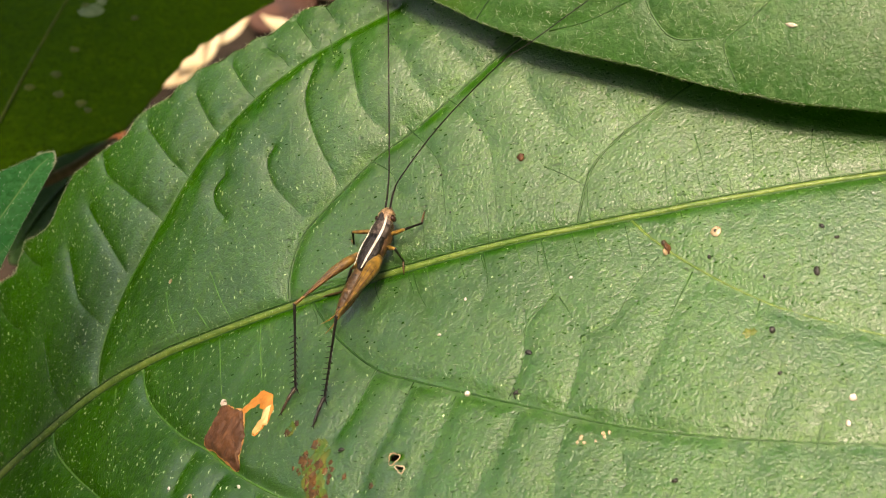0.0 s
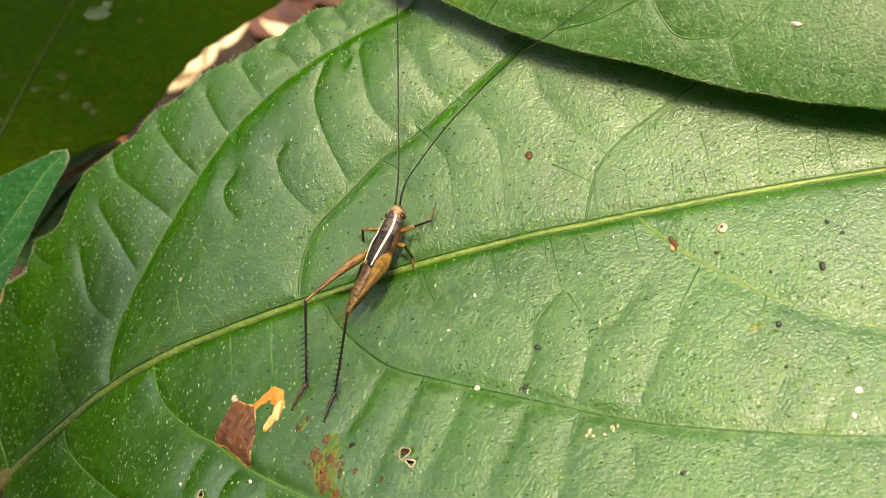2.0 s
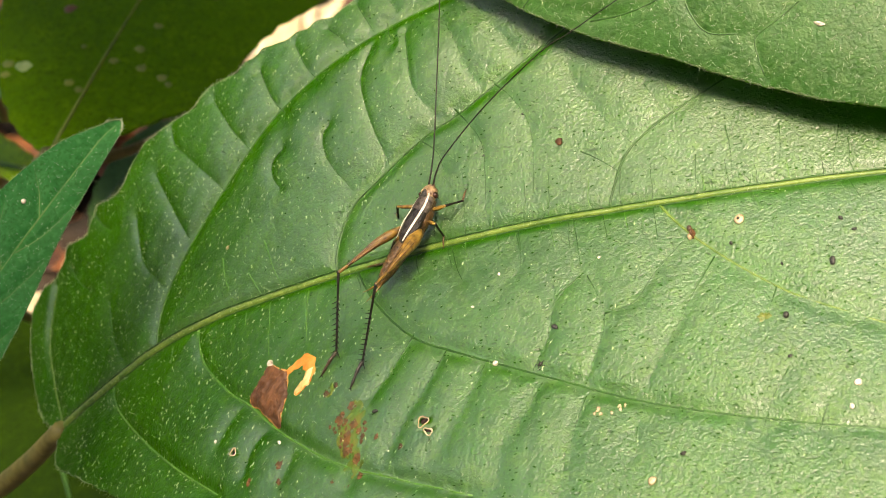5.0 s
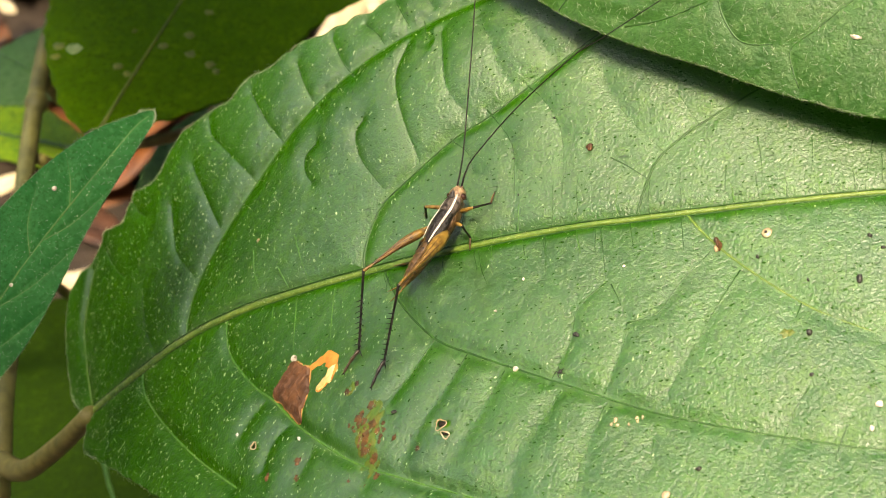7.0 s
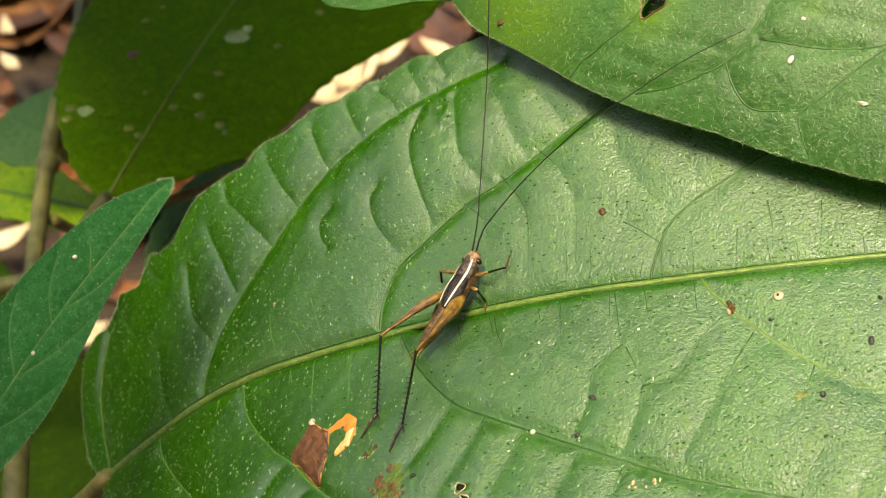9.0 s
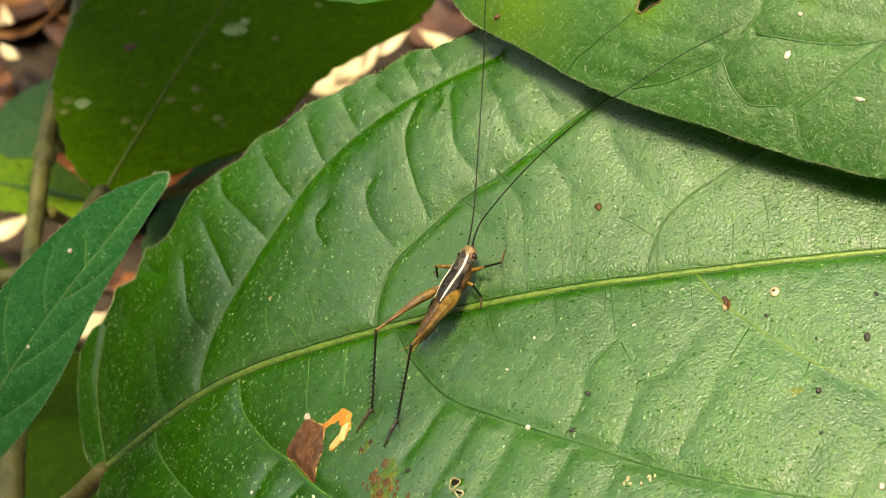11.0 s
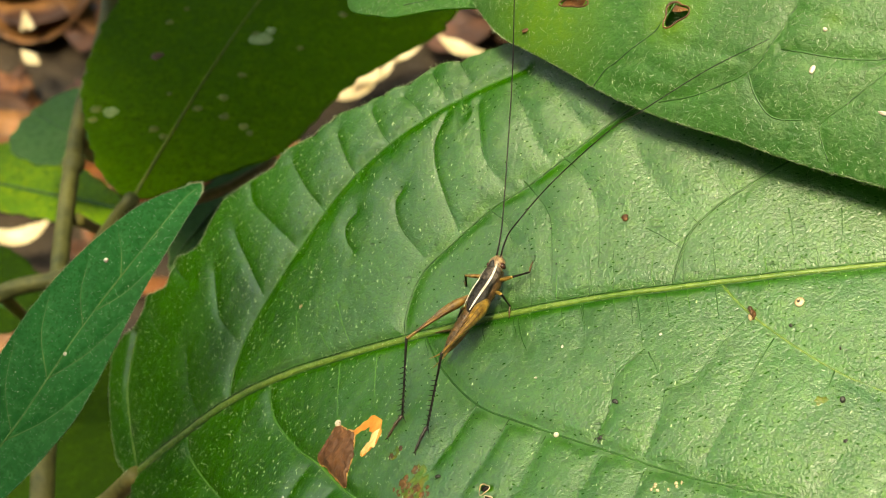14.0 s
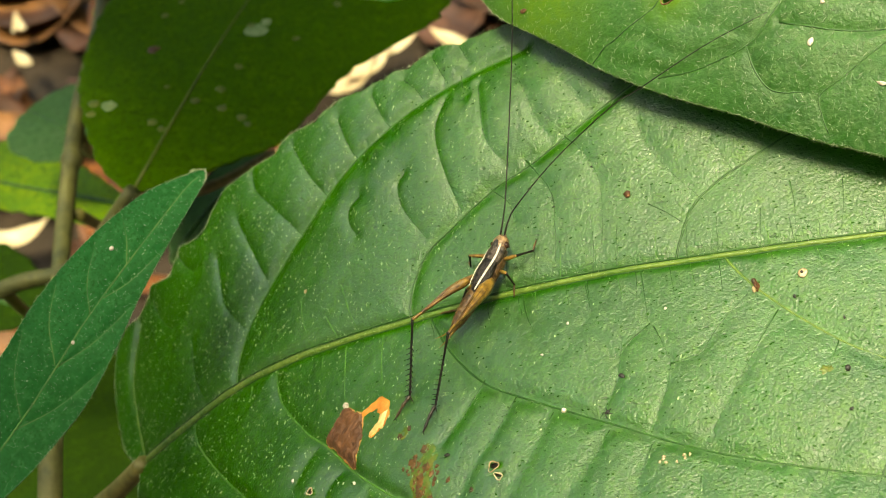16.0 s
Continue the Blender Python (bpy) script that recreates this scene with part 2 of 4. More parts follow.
def tube_data(points, radii, sides=10, flat=1.0, up=(0, 0, 1)):
    p = np.array(points, float)
    n = len(p)
    r = np.interp(np.linspace(0, 1, n), np.linspace(0, 1, len(radii)), radii)
    tan = np.gradient(p, axis=0)
    tan /= np.linalg.norm(tan, axis=1)[:, None] + 1e-12
    verts, faces = [], []
    for k in range(n):
        side = np.cross(tan[k], up)
        side /= np.linalg.norm(side) + 1e-12
        top = np.cross(side, tan[k])
        for s in range(sides):
            a = 2 * math.pi * s / sides
            verts.append(p[k] + r[k] * (math.cos(a) * side + flat * math.sin(a) * top))
    for k in range(n - 1):
        for s in range(sides):
            b, c = k * sides + s, k * sides + (s + 1) % sides
            faces.append((b, c, c + sides, b + sides))
    faces.append(tuple(range(sides))[::-1])
    faces.append(tuple((n - 1) * sides + s for s in range(sides)))
    return verts, faces


def tube(name, points, radii, material, parent, label="", samples=24, sides=10, flat=1.0):
    v, f = tube_data(spline(points, samples), radii, sides, flat)
    return link_mesh(name, v, f, material, parent, label)


def line_distance(u, v, lines, reach=0.02):
    """Distance from each place (u, v) to the nearest of the polylines, told up to reach."""
    best = np.full(u.shape, reach)
    for line in lines:
        lo, hi = line.min(axis=0) - reach, line.max(axis=0) + reach
        near = np.nonzero((u > lo[0]) & (u < hi[0]) & (v > lo[1]) & (v < hi[1]))[0]
        if not len(near):
            continue
        x, y, d = u[near], v[near], best[near]
        for (ax, ay), (bx, by) in zip(line[:-1], line[1:]):
            dx, dy = bx - ax, by - ay
            t = np.clip(((x - ax) * dx + (y - ay) * dy) / (dx * dx + dy * dy + 1e-16), 0, 1)
            d = np.minimum(d, np.hypot(x - ax - t * dx, y - ay - t * dy))
        best[near] = d
    return best


def wave(x, y, seed=0.0):
    """Cheap smooth unevenness between -1 and 1."""
    return (np.sin(x * 1.0 + 1.7 * np.sin(y * 0.7 + seed)) + np.sin(y * 1.3 + 1.3 * np.sin(x * 0.9 + 2 * seed) + seed)
            + 0.5 * np.sin(2.3 * x - 1.9 * y + 3 * seed)) / 2.5


def blade(name, outline, centre, height, veins, material, parent, spokes=300, rings=80, fray=0.0003, fray_scale=900.0, holes=(), thick=0.00025, label="", under_material=None):
    """A leaf blade: a star-shaped outline filled with rings of faces, lifted by height(u, v); holes are cut right through it."""
    rim = spline(outline, spokes, closed=True)
    ang = np.linspace(0, 2 * math.pi, spokes, endpoint=False)
    away = rim - np.array(centre)
    length = np.linalg.norm(away, axis=1)
    arc = np.cumsum(np.linalg.norm(np.diff(np.vstack([rim, rim[:1]]), axis=0), axis=1))
    wob = fray * (np.abs(np.sin(arc * fray_scale)) - 0.5 + 0.7 * wave(arc * fray_scale * 0.37, arc * fray_scale * 1.9, 1.0))
    rim = rim + away / length[:, None] * wob[:, None]
    s = np.linspace(0, 1, rings + 1)[1:]
    uv = np.array(centre)[None, None] + s[:, None, None] * (rim - np.array(centre))[None]
    u = np.concatenate([[centre[0]], uv[..., 0].ravel()])
    v = np.concatenate([[centre[1]], uv[..., 1].ravel()])
    h = height(u, v)
    verts = np.stack([u, v, h], 1)
    faces = [(0, 1 + k, 1 + (k + 1) % spokes) for k in range(spokes)]
    for r in range(rings - 1):
        o = 1 + r * spokes
        for k in range(spokes):
            n = (k + 1) % spokes
            faces.append((o + k, o + k + spokes, o + n + spokes, o + n))
    for hu, hv, hr, stretch, turn in holes:
        cu, su = math.cos(turn), math.sin(turn)
        x, y = (u - hu) * cu + (v - hv) * su, -(u - hu) * su + (v - hv) * cu
        ring = np.hypot(x / stretch, y)
        gone = ring < hr * (1 + 0.2 * np.sin(3 * np.arctan2(y, x) + hu * 3000))
        cut = [f for f in faces if any(gone[i] for i in f)]
        faces = [f for f in faces if not any(gone[i] for i in f)]
        # the vertices round the cut are drawn in to the hole's edge
        for i in {i for f in cut for i in f if not gone[i]}:
            k = hr * (1 + 0.2 * math.sin(3 * math.atan2(y[i], x[i]) + hu * 3000)) / max(ring[i], 1e-6)
            verts[i, :2] = hu + k * (x[i] * cu - y[i] * su), hv + k * (x[i] * su + y[i] * cu)
            verts[i, 2] = height(verts[i, :1], verts[i, 1:2])[0]
    # underside and rim, so that the blade has thickness
    count = len(verts)
    under = verts - np.array([0, 0, thick])
    used = faces
    edges = {}
    for f in used:
        for a, b in zip(f, f[1:] + f[:1]):
            edges[(a, b)] = True
    sides = [(b, a, a + count, b + count) for (a, b) in edges if (b, a) not in edges]
    below = [tuple(i + count for i in f[::-1]) for f in used]
    ob = link_mesh(name, np.vstack([verts, under]), used + below + sides, material, parent, label)
    if under_material:
        ob.data.materials.append(under_material)
        slot = np.zeros(len(ob.data.polygons), np.int32)
        slot[len(used):] = 1
        ob.data.polygons.foreach_set("material_index", slot)
    d = np.exp(-(line_distance(u, v, veins, 0.002) / 0.00022) ** 2) if len(veins) else np.zeros(count)
    att = ob.data.attributes.new("vein", "FLOAT", "POINT")
    att.data.foreach_set("value", np.concatenate([d, d]).astype(np.float32))
    return ob


def mm(points):
    return np.array(points, float) / 1000.0


# ---- the broad leaf on which the cricket sits ----
LEAF = Matrix(((0.83914, 0.10086, -0.53448, 0.00498), (-0.21622, 0.96353, -0.15764, -0.00047), (0.49909, 0.24785, 0.83035, 0.39392), (0, 0, 0, 1)))
LEAF_OUTLINE = mm([(-62.6, 0.4), (-65.6, 2.6), (-68.2, 4.6), (-71.0, 8.7), (-72.5, 12.7), (-72.7, 15.7), (-71.6, 19.0), (-69.0, 20.4), (-66, 20.8), (-63.2, 22.0), (-62.3, 23.2),
                   (-59.4, 22.8), (-57.2, 22.8), (-56.2, 24.6), (-55.2, 25.6), (-52.6, 25.1), (-49.8, 25.4), (-48.0, 27.2), (-45.5, 29.2), (-42.4, 29.8),
                   (-39.8, 30.2), (-37.2, 30.1), (-35.3, 31.2), (-33.6, 31.9), (-30.6, 31.9), (-27.6, 32.8), (-26.2, 33.3), (-22.2, 33.5), (-18.6, 34.0),
                   (-15.8, 34.3), (-13.2, 35.4), (-9.5, 35.1), (-4, 35.3), (8, 35.2), (22, 34), (40, 32), (66, 21), (96, 6),
                   (66, -12), (40, -22.4), (29.5, -23.0), (25.3, -23.3), (13, -23.6), (-8, -22.5), (-24, -19.9), (-35, -16.3), (-46.7, -10.8), (-54.8, -6.9), (-60.4, -4.1)])
MIDRIB = mm([(-62.6, 1.3), (-51.8, 3.3), (-42.6, 4.9), (-31.9, 5.4), (-22.2, 5.4), (-2.5, 5.5), (18.4, 5.5), (34.5, 5.8), (60, 6), (94, 6)])
SIDE_VEINS = [mm(p) for p in (
    [(-42.9, 5.0), (-42.4, 8.6), (-39.8, 12.5), (-34.3, 17.5), (-25.7, 24.1), (-17.6, 28.2), (-10.1, 30.5), (-2, 32)],
    [(-15.7, 5.4), (-15.4, 8.5), (-13.7, 11.8), (-10.4, 14), (-5.3, 17), (-1, 18.7), (6.6, 22.8), (14, 27), (20, 31)],
    [(13.4, 5.6), (15, 10.2), (17.5, 12.7), (21.5, 15), (27, 18), (36, 23), (44, 28)],
    [(-51, 3.2), (-48.7, -0.6), (-41.7, -6.3), (-35, -10.9), (-28, -15)],
    [(-35.4, 5.2), (-33.6, 0.6), (-28.9, -3.9), (-24.9, -6.6), (-20.4, -10.2), (-13.3, -14.5), (-6.9, -17), (2, -20)],
    [(-13.1, 5.2), (-10.2, 0.8), (-5.7, -3.6), (-1.1, -6), (3.2, -7.9), (8.8, -10.3), (16.5, -13.4), (23.4, -15.3), (32, -17), (40, -18)],
    [(17.9, 5.3), (19.7, 2.9), (22.6, -0.1), (27.3, -4), (31.6, -6.5), (42, -11), (54, -15)],
    [(42, 6), (45, 12), (55, 17), (66, 19)], [(45, 6), (50, 0), (62, -6), (70, -7)],
    [(-62, 1.6), (-66, 8), (-68, 14), (-66, 20)],
)]
SIDE_CURVES = [spline(p, 26) for p in SIDE_VEINS]
MID_CURVE = spline(MIDRIB, 60)


def along(curve, f):
    k = min(max(f, 0.0), 1.0) * (len(curve) - 1)
    i = min(int(k), len(curve) - 2)
    return curve[i] + (curve[i + 1] - curve[i]) * (k - i)


def rungs(a, b, count, start=0.06, end=0.96, lead=0.0, sag=0.0006):
    """Cross veins between two curves, slightly bowed and forked here and there."""
    made = []
    for k in range(count):
        f = start + (end - start) * (k + 0.5 * random.random()) / count
        p, q = along(a, f), along(b, f + lead + 0.03 * random.uniform(-1, 1))
        side = np.array([p[1] - q[1], q[0] - p[0]])
        side /= np.linalg.norm(side) + 1e-9
        w = random.uniform(-1, 1) * sag
        line = [p, p * 0.7 + q * 0.3 + side * w, p * 0.35 + q * 0.65 + side * w * random.uniform(-0.6, 1), q]
        made.append(spline(line, 8))
    return made


def piece(curve, f0, f1):
    return np.array([along(curve, f0 + (f1 - f0) * k / 20) for k in range(21)])


random.seed(5)
S = SIDE_CURVES


def comb(curve, f0, f1, count, angles, lengths):
    """Cross veins that leave a curve one after the other, their angle and length in mm changing along it."""
    made = []
    for k in range(count):
        t = (k + random.uniform(-0.2, 0.2)) / max(count - 1, 1)
        p = along(curve, f0 + (f1 - f0) * t)
        a = radians(np.interp(t, [0, 1], angles) + random.uniform(-4, 4))
        r = np.interp(t, [0, 1], lengths) / 1000 * random.uniform(0.6, 1.05)
        way, side = np.array([math.cos(a), math.sin(a)]), np.array([-math.sin(a), math.cos(a)])
        w = random.uniform(-0.07, 0.07) * r
        made.append(spline([p, p + way * r * 0.35 + side * w, p + way * r * 0.7 + side * w * random.uniform(-0.5, 1.2), p + way * r], 9))
    return made


# cross veins between the first side vein and the margin
RIM_CROSS = [[(-40.6, 29.2), (-39.8, 27.1), (-37.8, 25.1), (-31.7, 19.2)], [(-33.4, 30), (-30.2, 25.3), (-27.4, 22.1)], [(-26.3, 31), (-24.3, 26.9), (-22.5, 24.8)],
             [(-21.5, 32.6), (-19.8, 29.3), (-18.1, 27.1)], [(-17.1, 33.0), (-15.4, 31.3), (-14.4, 29.8)], [(-13.5, 34.8), (-12.0, 32.1), (-11.2, 30.7)],
             [(-9.9, 34.9), (-8.5, 32.3)], [(-43.0, 24.4), (-41.2, 21.5), (-37.7, 15.8)], [(-46.8, 21.0), (-45.9, 16.7), (-44.9, 14.5), (-41.7, 11.4)],
             [(-52.2, 13.0), (-51.2, 8.4), (-48.6, 4.6)], [(-62.2, 21.0), (-59.4, 17.8), (-56.7, 15.9)], [(-55.9, 24.8), (-54.0, 22.8), (-52.0, 21.4)]]
# between the first and the second side vein
MID_CROSS = [[(-9.6, 31.2), (-9.3, 29.7), (-8.5, 28.3)], [(-11.2, 29.0), (-12.4, 25.5), (-11.4, 21.0), (-9.2, 15.4)], [(-7.2, 29.1), (-6.7, 26.0), (-6.0, 22.3), (-3.6, 18.8)],
             [(-2.9, 29.6), (-1.0, 25.5), (-0.2, 23.1), (1.2, 20.8)], [(1.2, 29.4), (2.8, 26.7), (5.3, 23.1)], [(-16.3, 21.4), (-17.2, 20.3), (-16.4, 17.4), (-13.5, 13.6)],
             [(-22.7, 20.7), (-24.2, 19.7), (-24.0, 17.9), (-22.9, 16.4)]]
# between the second and third side vein and the midrib
HIGH_CROSS = [[(-1.7, 19.2), (1.2, 15.0), (1.7, 11.1), (1.6, 6.3)], [(2.6, 20.8), (4.4, 18.8), (6.1, 15.8), (6.6, 11.9), (6.3, 6.3)], [(10.4, 20.2), (11.0, 18.3), (12.8, 15.3), (15.9, 11.6)],
              [(11.1, 11.7), (12.7, 10.6), (14.5, 9.1)], [(17.3, 17.2), (18.3, 15.3), (19.1, 13.8)], [(-5.5, 16.8), (-3.6, 15.0), (-2.8, 12.9)],
              [(24.1, 11.9), (24.4, 9.2), (24.3, 5.9)], [(28.6, 11.4), (28.5, 8.7), (28.1, 6.3)], [(33.4, 10.7), (32.9, 8.3), (32.6, 6.1)], [(21.4, 9.5), (21.2, 5.8)]]
# below the midrib, a loose net
LOW_CROSS = [[(-2.0, 4.8), (-1.2, 2.4), (-0.4, 0.8)], [(4.8, 5.1), (5.3, 3.0), (5.5, 0.7)], [(10.2, 5.0), (10.7, 2.7), (11.3, -0.9)], [(11.3, -0.9), (8.9, -3.0), (8.5, -6.0), (6.9, -9.3)],
             [(11.8, -1.1), (12.7, -2.9), (13.5, -5.1)], [(13.5, -5.1), (13.3, -7.1), (11.9, -11.0)], [(13.5, -5.1), (16.1, -4.4), (17.7, -1.9), (20.1, 1.1)],
             [(22.7, -0.8), (20.8, -4.7), (19.4, -7.7), (17.1, -12.1)], [(27.7, -4.2), (27.1, -6.4), (26.3, -8.4)]]
# the pleats towards the lower margin
PLEATS = [[(-5.5, -3.4), (-7.2, -6.5), (-9.3, -9.3)], [(-1.8, -5.7), (-3.3, -8.9), (-5.7, -12.4), (-7.3, -15.8)], [(2.2, -8.0), (0.8, -11.4), (-1.4, -15.4)],
          [(7.9, -10.6), (6.3, -13.8), (4.9, -16.2), (4.0, -21)], [(11.9, -12.4), (10.9, -16.3), (10.2, -22)], [(28.4, -12.0), (27.0, -14.5), (26.0, -17.6)],
          [(31.4, -14.7), (30.5, -17.0), (30.0, -19.3)], [(16.4, -15.8), (16.3, -18.2)], [(-26.2, -6.2), (-27.8, -8.3), (-28.5, -9.7)], [(-22.2, -9.8), (-23.7, -11.4), (-24.2, -14.1)],
          [(-18.2, -12.1), (-18.4, -13.8), (-19.2, -15.5)], [(-11.0, -15.6), (-11.2, -17.5)]]
# thin pale ones beside the midrib
PALE_CROSS = [[(-31.3, 11.3), (-30.9, 8.9), (-29.2, 5.0)], [(-25.1, 11.4), (-23.9, 8.3), (-22.3, 5.3)], [(-27.4, 8.6), (-25.9, 6.3), (-25.3, 5.1)], [(-24.1, 4.5), (-23.6, 1.7), (-23.0, -1.8)],
              [(-18.9, 4.4), (-18.6, 1.5), (-18.1, -1.5)], [(-39.1, 3.8), (-38.9, 1.8)], [(-27.4, 4.2), (-27.2, 2.6)]]


def traced(lines):
    return [spline(mm(p), 12) for p in lines]


CROSS = traced(RIM_CROSS) + traced(MID_CROSS) + traced(HIGH_CROSS) + traced(LOW_CROSS) + traced(PLEATS)
PALE_CROSS = traced(PALE_CROSS)
FINE_CROSS = (comb(piece(MID_CURVE, 0.53, 0.66), 0, 1, 9, (92, 88), (4, 5)) + comb(piece(MID_CURVE, 0.69, 0.85), 0, 1, 10, (98, 90), (3, 4))
              + comb(piece(MID_CURVE, 0.50, 0.66), 0, 1, 13, (-76, -78), (3, 4)) + comb(piece(MID_CURVE, 0.69, 0.85), 0, 1, 7, (-72, -66), (2, 4)))


def leaf_base(u, v):
    """The broad leaf's large shape: arched along its length, folded a little at the midrib."""
    a, b = u / 0.05, (v - 0.0055) / 0.028
    fold = np.sqrt(b * b + 0.04) - 0.2
    droop = 0.006 * np.clip(b - 0.65, 0, 1) ** 2 + 0.004 * np.clip(-b - 0.7, 0, 1) ** 2
    lobe = 0.020 * np.clip(-a - 1.2, 0, 1) ** 2 * np.clip(-(b + 0.1) * 3, 0, 1)
    a2 = np.clip(a, -2, 1.4)
    return 0.00136 - 0.00102 * a - 0.00917 * a * a2 - 0.00032 * a2 ** 3 + 0.00106 * b - 0.00104 * a * b + 0.00265 * fold - 0.00096 * a2 * fold - droop - lobe


def leaf_height(u, v):
    main = line_distance(u, v, SIDE_CURVES + [MID_CURVE])
    cross = line_distance(u, v, CROSS, 0.005)
    # panels rise between the veins: wide ones between the side veins, small ones between the cross veins, deepest towards the margin
    rim = np.clip((np.abs(v - 0.0055) - 0.005) / 0.009, 0.0, 1.0)
    crisp = 0.30 + 0.75 * rim * rim * (3 - 2 * rim) * (1 - 0.5 * np.clip((u - 0.012) / 0.01, 0, 1))
    flat = 1 - 0.8 * np.clip((u - 0.002) / 0.01, 0, 1) * np.clip((v - 0.003) / 0.004, 0, 1)
    puff = 0.0006 * flat * (1 - np.exp(-main / 0.004)) + 0.00038 * crisp * (1 - np.exp(-cross / 0.0010)) * (1 - np.exp(-(main / 0.0008) ** 2))
    ripple = 0.00003 * wave(u * 900, v * 900, 0.4) + 0.00012 * wave(u * 190, v * 190, 2.0)
    return leaf_base(u, v) + puff + ripple - 0.0004 - 0.00028 * np.exp(-(line_distance(u, v, [MID_CURVE], 0.004) / 0.0008) ** 2)


def on_leaf(u, v, lift=0.0):
    """A place on the broad leaf, u and v in millimetres."""
    a, b = np.array([u / 1000.0]), np.array([v / 1000.0])
    return np.array([u / 1000.0, v / 1000.0, leaf_height(a, b)[0] + lift / 1000.0])


HOLES = [(-3.2, -12.7, 0.40, 1.2, 0.5), (-2.6, -13.7, 0.24, 1.7, -0.6), (-26.0, -11.3, 0.32, 1.0, 0.0)]
broad = thing("broad_leaf", LEAF, "broad green hairy leaf with pale midrib and brown damage", "leaf")
blade("blade", LEAF_OUTLINE, mm([(-6, 5)])[0], leaf_height, SIDE_CURVES, M_LEAF, broad, spokes=1078, rings=300, fray=0.0003, fray_scale=900.0,
      holes=[(a / 1000, b / 1000, r / 1000, s, t) for a, b, r, s, t in HOLES])


def vein_tube(name, curve, r0, r1, sink, material, parent):
    h = leaf_height(curve[:, 0], curve[:, 1]) - sink
    pts = np.column_stack([curve, h])
    v, f = tube_data(pts, [r0, r1], 8)
    return link_mesh(name, v, f, material, parent)


vein_tube("midrib", spline(MIDRIB, 140), 0.00056, 0.00011, 0.00002, M_RIB, broad)
rib_line = spline(MIDRIB, 140)
rib_way = np.gradient(rib_line, axis=0)
rib_way /= np.linalg.norm(rib_way, axis=1)[:, None]
rib_half = np.linspace(0.00056, 0.00015, 140)[:, None]
# dark strips paint the shade along both edges of the midrib
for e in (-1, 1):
    vein_tube("rib_edge_shade", rib_line + 1.15 * e * rib_half * np.column_stack([-rib_way[:, 1], rib_way[:, 0]]), 0.00008, 0.00007, -0.00003, M_GROOVE, broad)
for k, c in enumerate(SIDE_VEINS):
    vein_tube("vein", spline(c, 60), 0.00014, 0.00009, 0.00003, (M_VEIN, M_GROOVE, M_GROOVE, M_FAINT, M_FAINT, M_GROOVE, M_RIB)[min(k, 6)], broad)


def leaf_points(u, v, height):
    u, v = np.array(u, float) / 1000, np.array(v, float) / 1000
    return np.column_stack([u, v, height(u, v)])


def tangents(p, height):
    """The slopes of the surface under the places p."""
    e = 0.0003
    u, v = p[:, 0], p[:, 1]
    du = (height(u + e, v) - height(u - e, v)) / (2 * e)
    dv = (height(u, v + e) - height(u, v - e)) / (2 * e)
    n = np.column_stack([-du, -dv, np.ones(len(u))])
    return n / np.linalg.norm(n, axis=1)[:, None]


def hairs(name, u, v, height, length, width, lean, material, parent, label, angle=None):
    """Many fine three-sided hairs, one joined mesh."""
    p = leaf_points(u, v, height)
    n = tangents(p, height)
    verts, faces = [], []
    for q, m in zip(p, n):
        a = random.uniform(0, 6.28) if angle is None else angle + random.gauss(0, 0.6)
        flat = np.array([math.cos(a), math.sin(a), 0.0])
        flat -= m * flat.dot(m)
        side = np.cross(m, flat)
        size = random.uniform(0.6, 1.4)
        tip = q + (flat * lean + m * (1 - lean)) * length * size
        w = width * random.uniform(0.7, 1.3)
        o = len(verts)
        verts += [q - side * w, q + side * w, q + m * w * 1.6, tip]
        faces += [(o, o + 1, o + 3), (o + 1, o + 2, o + 3), (o + 2, o, o + 3)]
    ob = link_mesh(name, verts, faces, material, parent, label)
    return tagged(ob, kind="stuff")


def flakes(name, u, v, height, long, wide, high, material, parent, label, angle=None):
    """Many small raised lens-shaped specks, one joined mesh."""
    p = leaf_points(u, v, height)
    n = tangents(p, height)
    verts, faces = [], []
    for q, m in zip(p, n):
        a = random.uniform(0, 3.14) if angle is None else angle + random.gauss(0, 0.35)
        x = np.array([math.cos(a), math.sin(a), 0.0])
        x -= m * x.dot(m)
        y = np.cross(m, x)
        l, w = long * random.uniform(0.5, 1.5), wide * random.uniform(0.6, 1.4)
        o = len(verts)
        verts += [q + x * l * math.cos(t) + y * w * math.sin(t) for t in (0, 1.05, 2.1, 3.14, 4.2, 5.24)] + [q + m * high]
        faces += [(o + k, o + (k + 1) % 6, o + 6) for k in range(6)]
    ob = link_mesh(name, verts, faces, material, parent, label)
    return tagged(ob, kind="stuff")


def inside(u, v, outline):
    """Which places lie inside the closed outline."""
    rim = spline(outline, 160, closed=True) * 1000
    hit = np.zeros(len(u), bool)
    for (ax, ay), (bx, by) in zip(rim, np.roll(rim, -1, axis=0)):
        hit ^= ((ay > v) != (by > v)) & (u < (bx - ax) * (v - ay) / (by - ay + 1e-12) + ax)
    return hit


def scatter(count, outline, u0, u1, v0, v1, weight=None):
    u, v = np.random.uniform(u0, u1, count * 4), np.random.uniform(v0, v1, count * 4)
    ok = inside(u, v, outline)
    if weight is not None:
        ok &= np.random.random(len(u)) < weight(u, v)
    return u[ok][:count], v[ok][:count]


